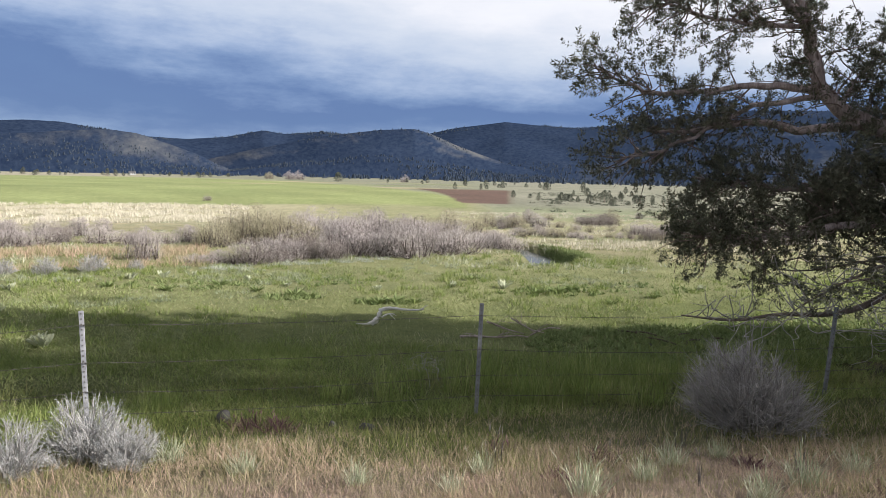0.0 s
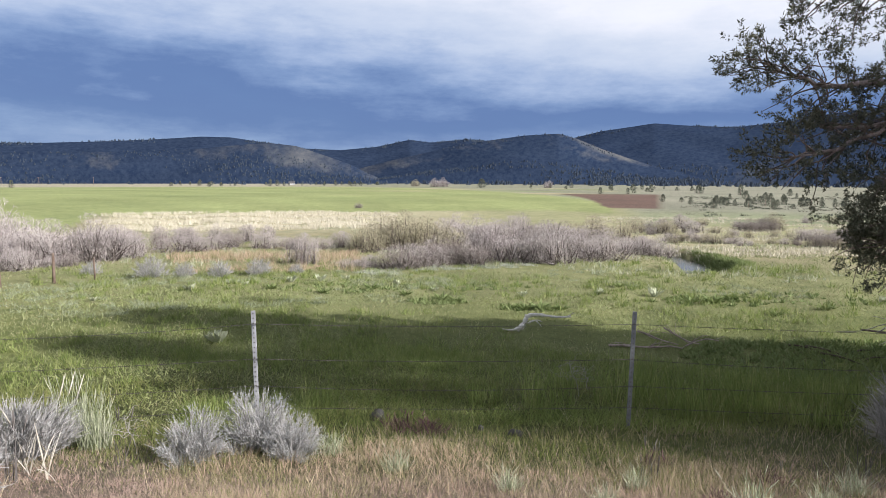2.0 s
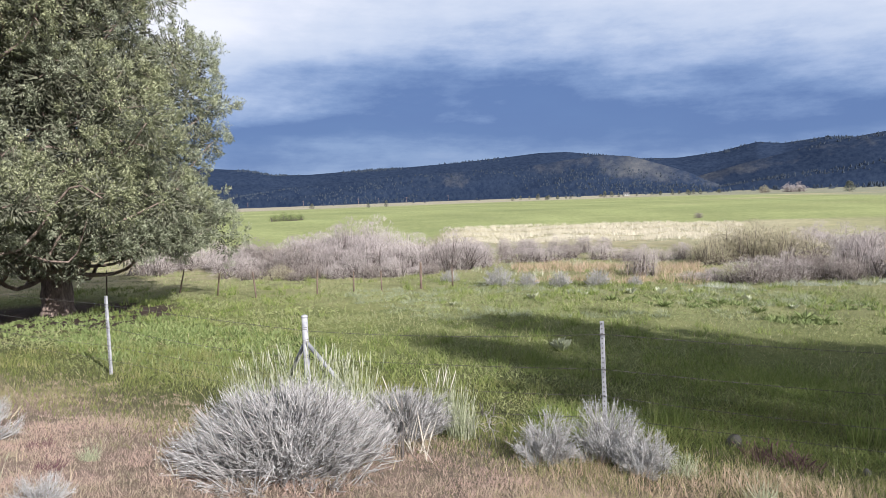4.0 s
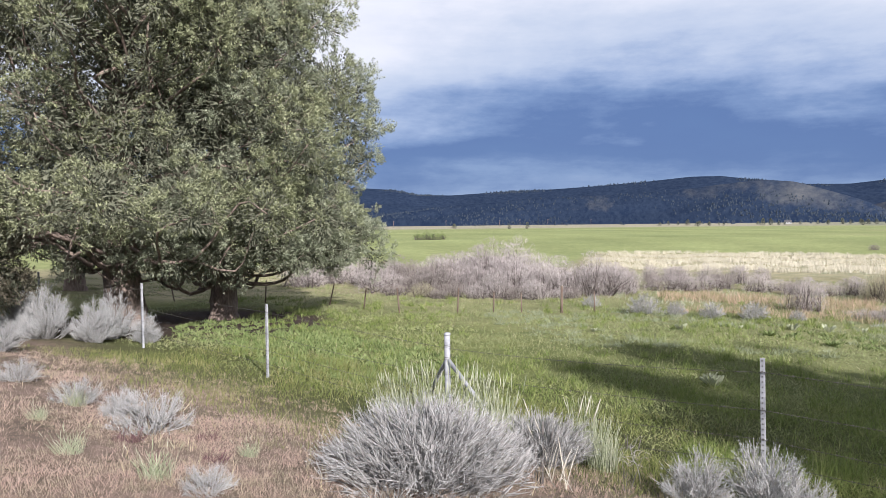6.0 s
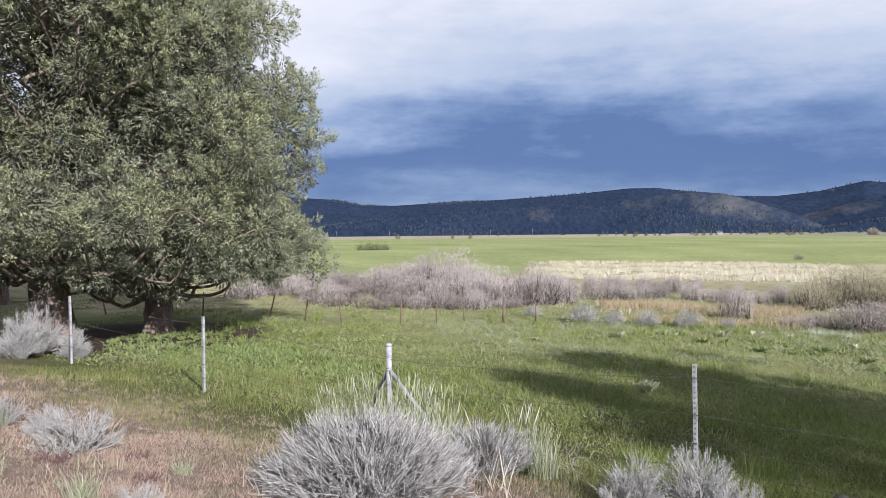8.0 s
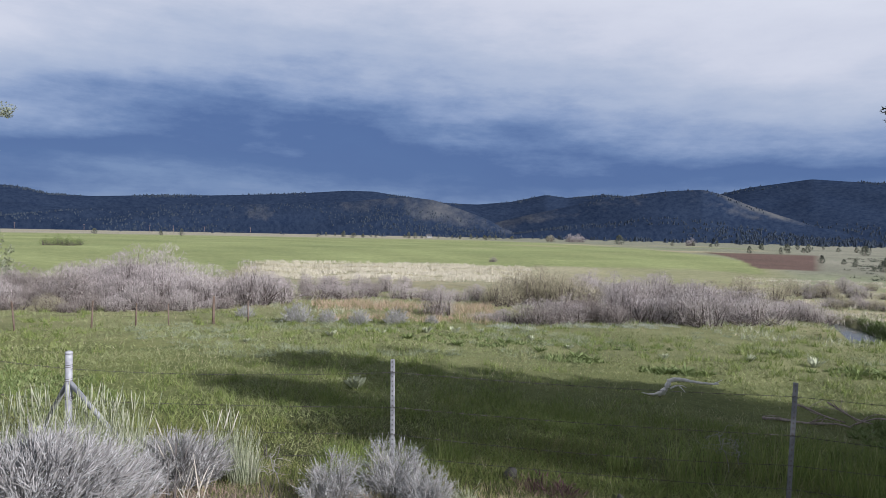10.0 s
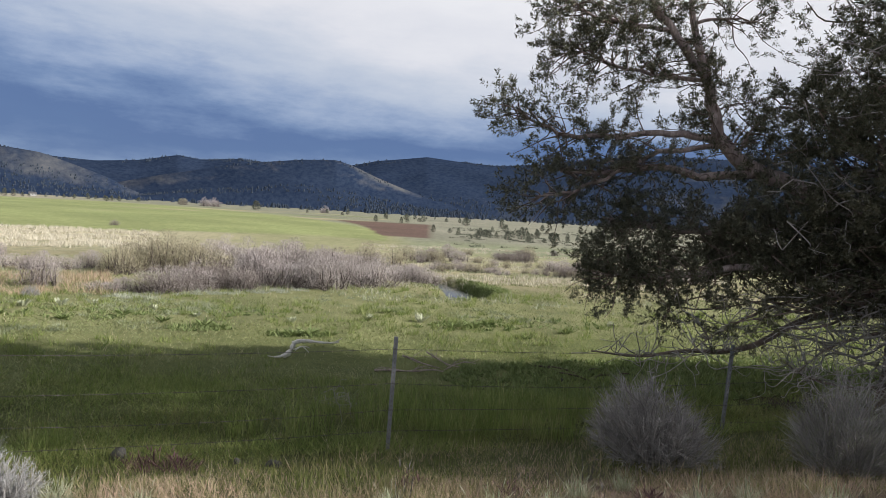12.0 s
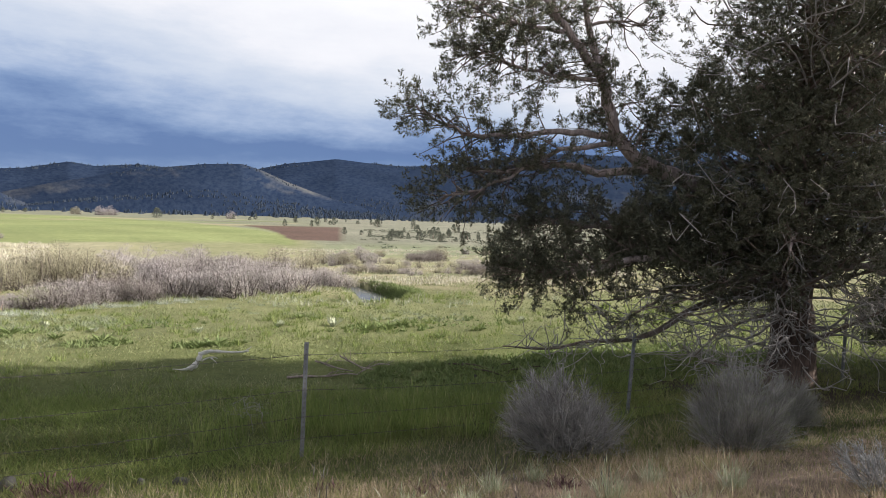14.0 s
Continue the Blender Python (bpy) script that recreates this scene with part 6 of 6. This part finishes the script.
# ---- plants that stand alone ----
def leaf_plant(name, seed, tall, leaves, wide, mat, spread=0.5, arch=0.25):
    """A rosette of broad pointed leaves."""
    rng = np.random.default_rng(seed)
    thing = new(name)
    n = leaves
    a = rng.uniform(0, 6.28, n)
    base = np.stack([np.cos(a) * 0.05, np.sin(a) * 0.05, np.zeros(n)], 1)
    way = np.stack([np.cos(a) * spread, np.sin(a) * spread, np.ones(n)], 1) + rng.normal(size=(n, 3)) * 0.15
    for k in range(n):
        way_k = unit(way[k])
        side = unit(np.cross(way_k, (0, 0, 1) + rng.normal(size=3) * 0.3))
        ln, vs = tall * rng.uniform(0.6, 1.1), []
        for f, w in ((0, 0.25), (0.3, 0.9), (0.6, 1.0), (0.85, 0.6), (1, 0.08)):
            c = base[k] + way_k * ln * f - np.array([0, 0, arch * ln * f * f])
            vs += [c - side * wide * w / 2, c + np.array([0, 0, -0.01 * w]), c + side * wide * w / 2]
        q = [(3 * i + j, 3 * i + j + 1, 3 * i + j + 4, 3 * i + j + 3) for i in range(4) for j in range(2)]
        part("leaf", mesh_of("leaf", np.array(vs), [np.array(q)], mat, True), thing)
    return thing


def plant_out(src, spots, label, category, group):
    for k, (x, y, big, rot) in enumerate(spots):
        m = pose(x, y, ground_z(x, y), 0, 0, rot)
        src.scale = (big,) * 3
        if k:
            ob = copy_thing(src, m)
        else:
            first, ob = m @ Matrix.Diagonal((big, big, big, 1)), src
        tagged(ob, label, category, group)
    src.matrix_basis = first


plant_out(leaf_plant("pale_leaf_plant", 401, 0.32, 22, 0.075, MAT["pale"], 0.5, 0.18), [
    (-6.7, 11.25, 1.0, 0), (-6.95, 11.6, 0.7, 40), (-11.3, 17.6, 0.9, 10), (-9.4, 20.4, 0.9, 60), (-8.6, 20.9, 1.0, 200), (0.3, 19.3, 0.8, 90), (1.8, 19.4, 1.0, 130), (-1.75, 18.6, 0.7, 20), (-5.9, 20.6, 0.8, 270), (-7.9, 21.4, 0.8, 15),
    (-4.4, 19.3, 0.6, 70), (4.6, 20.6, 0.6, 33), (-12.7, 15.4, 0.5, 0), (7.5, 19.5, 0.7, 80), (-6.6, 22.4, 0.7, 5), (-10.4, 19.2, 0.6, 5)],
    "woolly pale-leaved plant standing in the meadow", "plant", "pale plants in the meadow")
plant_out(leaf_plant("green_leaf_plant", 402, 0.34, 34, 0.042, MAT["herb"], 0.8, 0.3), [
    (-3.7, 17.1, 1.2, 0), (-3.3, 16.9, 0.9, 50), (-1.5, 16.4, 1.0, 20), (-1.1, 16.5, 1.2, 90), (-0.6, 16.6, 0.8, 40), (2.6, 18.3, 1.1, 10), (3.2, 18.4, 1.2, 70), (3.7, 18.9, 0.9, 30), (-6.2, 18.9, 1.1, 60), (-7.4, 18.1, 1.0, 0), (-9.2, 18.6, 1.0, 20), (4.3, 16.9, 0.8, 10), (5.6, 17.6, 0.8, 45),
    (0.9, 20.7, 0.9, 0), (-4.9, 17.9, 0.9, 33)],
    "green broad-leaved weed clump in the meadow", "plant", "weed clumps in the meadow")


def stalks(name, seed, tall, count, spread, mat, wide=0.006, lean=0.25):
    rng = np.random.default_rng(seed)
    thing = new(name)
    a, f = rng.uniform(0, 6.28, count), spread * np.sqrt(rng.random(count))
    base = np.stack([np.cos(a) * f, np.sin(a) * f, np.full(count, -0.02)], 1)
    way = np.stack([rng.normal(size=count) * lean, rng.normal(size=count) * lean, np.ones(count)], 1)
    part("blade_mass", mesh_of("blade_mass", *join([blades(base, way, tall * rng.uniform(0.5, 1.05, count), np.full(count, wide) * rng.uniform(0.6, 1.4, count), rng.uniform(0, 0.3, count), rng, 4)]), mat), thing)
    n = max(3, count // 14)
    heads = []
    for k in rng.integers(0, count, n):
        d = unit(way[k])
        b = base[k] + d * tall * 0.8
        heads.append(tube([b, b + d * tall * 0.1, b + d * tall * 0.24], [wide * 0.3, wide * 0.6, wide * 0.2], 5))
    part("seed_head_mass", bars("seed_head_mass", heads, mat), thing)
    return thing


plant_out(stalks("rye_grass_clump", 411, 0.95, 240, 0.26, MAT["rye"], 0.009, 0.17), [(-6.5, 4.75, 1.05, 0), (-6.3, 5.05, 1.0, 200), (-5.95, 5.15, 0.95, 310), (-6.9, 4.7, 0.95, 70), (-6.1, 4.8, 0.95, 140), (-5.75, 5.0, 0.8, 250), (-7.2, 4.6, 0.8, 10), (-5.2, 5.9, 0.8, 30), (-4.85, 5.75, 0.6, 200)], "tall grey-green wild rye clump by the corner post", "grass clump", "rye clumps by the corner post")
plant_out(stalks("bunchgrass", 412, 0.34, 120, 0.12, MAT["rye"], 0.005, 0.4), [(1.0, 4.35, 1.0, 0), (-5.4, 1.3, 0.9, 0), (-6.6, 0.95, 0.8, 40), (0.35, 5.2, 0.7, 90), (2.6, 4.6, 1.0, 10), (-1.6, 5.4, 0.8, 0), (3.2, 5.0, 0.8, 50), (-0.6, 4.9, 0.7, 20), (-8.8, 1.4, 0.8, 0), (1.9, 5.3, 0.8, 0), (-2.4, 5.9, 0.9, 0), (1.5, 4.7, 0.7, 30), (2.1, 4.2, 0.8, 70), (2.9, 4.0, 0.7, 110), (0.1, 4.6, 0.6, 60), (3.6, 4.5, 0.9, 15), (2.4, 5.6, 0.7, 80), (-6.1, 2.3, 0.6, 10), (-7.9, 0.9, 0.6, 50)], "grey-green bunchgrass tuft on the dry bank", "grass clump", "bunchgrass on the bank")
plant_out(stalks("tall_green_grass", 413, 0.62, 150, 0.35, MAT["lush"], 0.009, 0.2), [(-0.5, 8.3, 1.0, 0), (0.4, 8.6, 1.1, 40), (1.2, 8.2, 1.1, 90), (1.9, 8.5, 1.0, 130), (2.5, 8.1, 0.9, 10), (-1.3, 8.4, 0.7, 60), (-3.2, 7.6, 0.7, 0), (0.8, 9.4, 1.0, 0), (2.0, 9.6, 0.9, 60), (-4.3, 7.0, 0.6, 45), (-0.2, 9.5, 0.8, 10), (3.0, 9.2, 0.9, 10)], "lush tall green grass clump behind the fence", "grass clump", "grass clumps behind the fence")
plant_out(stalks("plum_weed", 414, 0.24, 90, 0.22, MAT["plum"], 0.014, 0.6), [(-1.9, 7.05, 1.0, 0), (-2.15, 7.15, 0.7, 40), (-1.65, 6.95, 0.8, 80), (-7.0, 1.5, 0.6, 0), (0.6, 6.2, 0.6, 0), (1.4, 5.5, 0.6, 10), (2.5, 5.2, 0.6, 50), (0.9, 4.8, 0.5, 80), (3.1, 4.4, 0.5, 20), (-5.9, 1.9, 0.5, 0), (-6.9, 2.2, 0.5, 0)], "low purplish weed patch in the grass", "weed", "purple weeds on the bank")
plant_out(stalks("dry_stalks", 415, 0.55, 9, 0.07, MAT["twig"], 0.009, 0.12), [(0.42, 5.55, 0.7, 0), (0.5, 5.5, 0.6, 60), (2.2, 6.0, 0.8, 20), (1.3, 5.0, 0.5, 0), (2.7, 4.9, 0.6, 40), (1.8, 4.5, 0.5, 90), (-4.6, 4.5, 1.1, 0), (-4.1, 5.1, 1.0, 50)], "bare grey dry weed stalks", "weed", "dry stalks on the bank")


def weed_tangle(seed, tall):
    """A dead forb: one thin stem and a loose ball of curled shoots."""
    rng = np.random.default_rng(seed)
    thing = new("weed_tangle")
    main = limb_line((0.12, -0.1, -0.02), (0.0, 0.0, tall), rng, 0.0, 5, 0.04)
    stem = part("stem", bars("stem", [tube(main, np.linspace(0.005, 0.003, len(main)), 5)], MAT["brush_dead"]), thing)
    for k in range(12):
        b = main[rng.integers(len(main) // 2, len(main))]
        t = b + unit(rng.normal(size=3) * (1, 1, 0.7) + (0, 0, 0.15)) * rng.uniform(0.1, 0.34)
        ln = limb_line(b, t, rng, rng.uniform(-0.25, 0.25), 5, 0.12)
        part("side_shoot", bars("side_shoot", [tube(ln, np.linspace(0.0028, 0.0014, len(ln)), 4)], MAT["brush_dead"]), stem)
    return thing


plant_out(stalks("broken_stalks", 431, 0.9, 9, 0.10, MAT["stalk"], 0.011, 0.5), [(-4.35, 4.6, 1.0, 200), (-4.7, 4.75, 0.9, 20)], "thick pale broken weed stalks leaning", "weed", "dry stalks on the bank")
plant_out(weed_tangle(421, 0.42), [(-0.25, 9.0, 1.1, 0), (-0.05, 9.1, 0.9, 100), (-4.4, 5.6, 0.9, 30)], "pale dead weed tangle in the grass", "weed", "weed tangles by the fence")
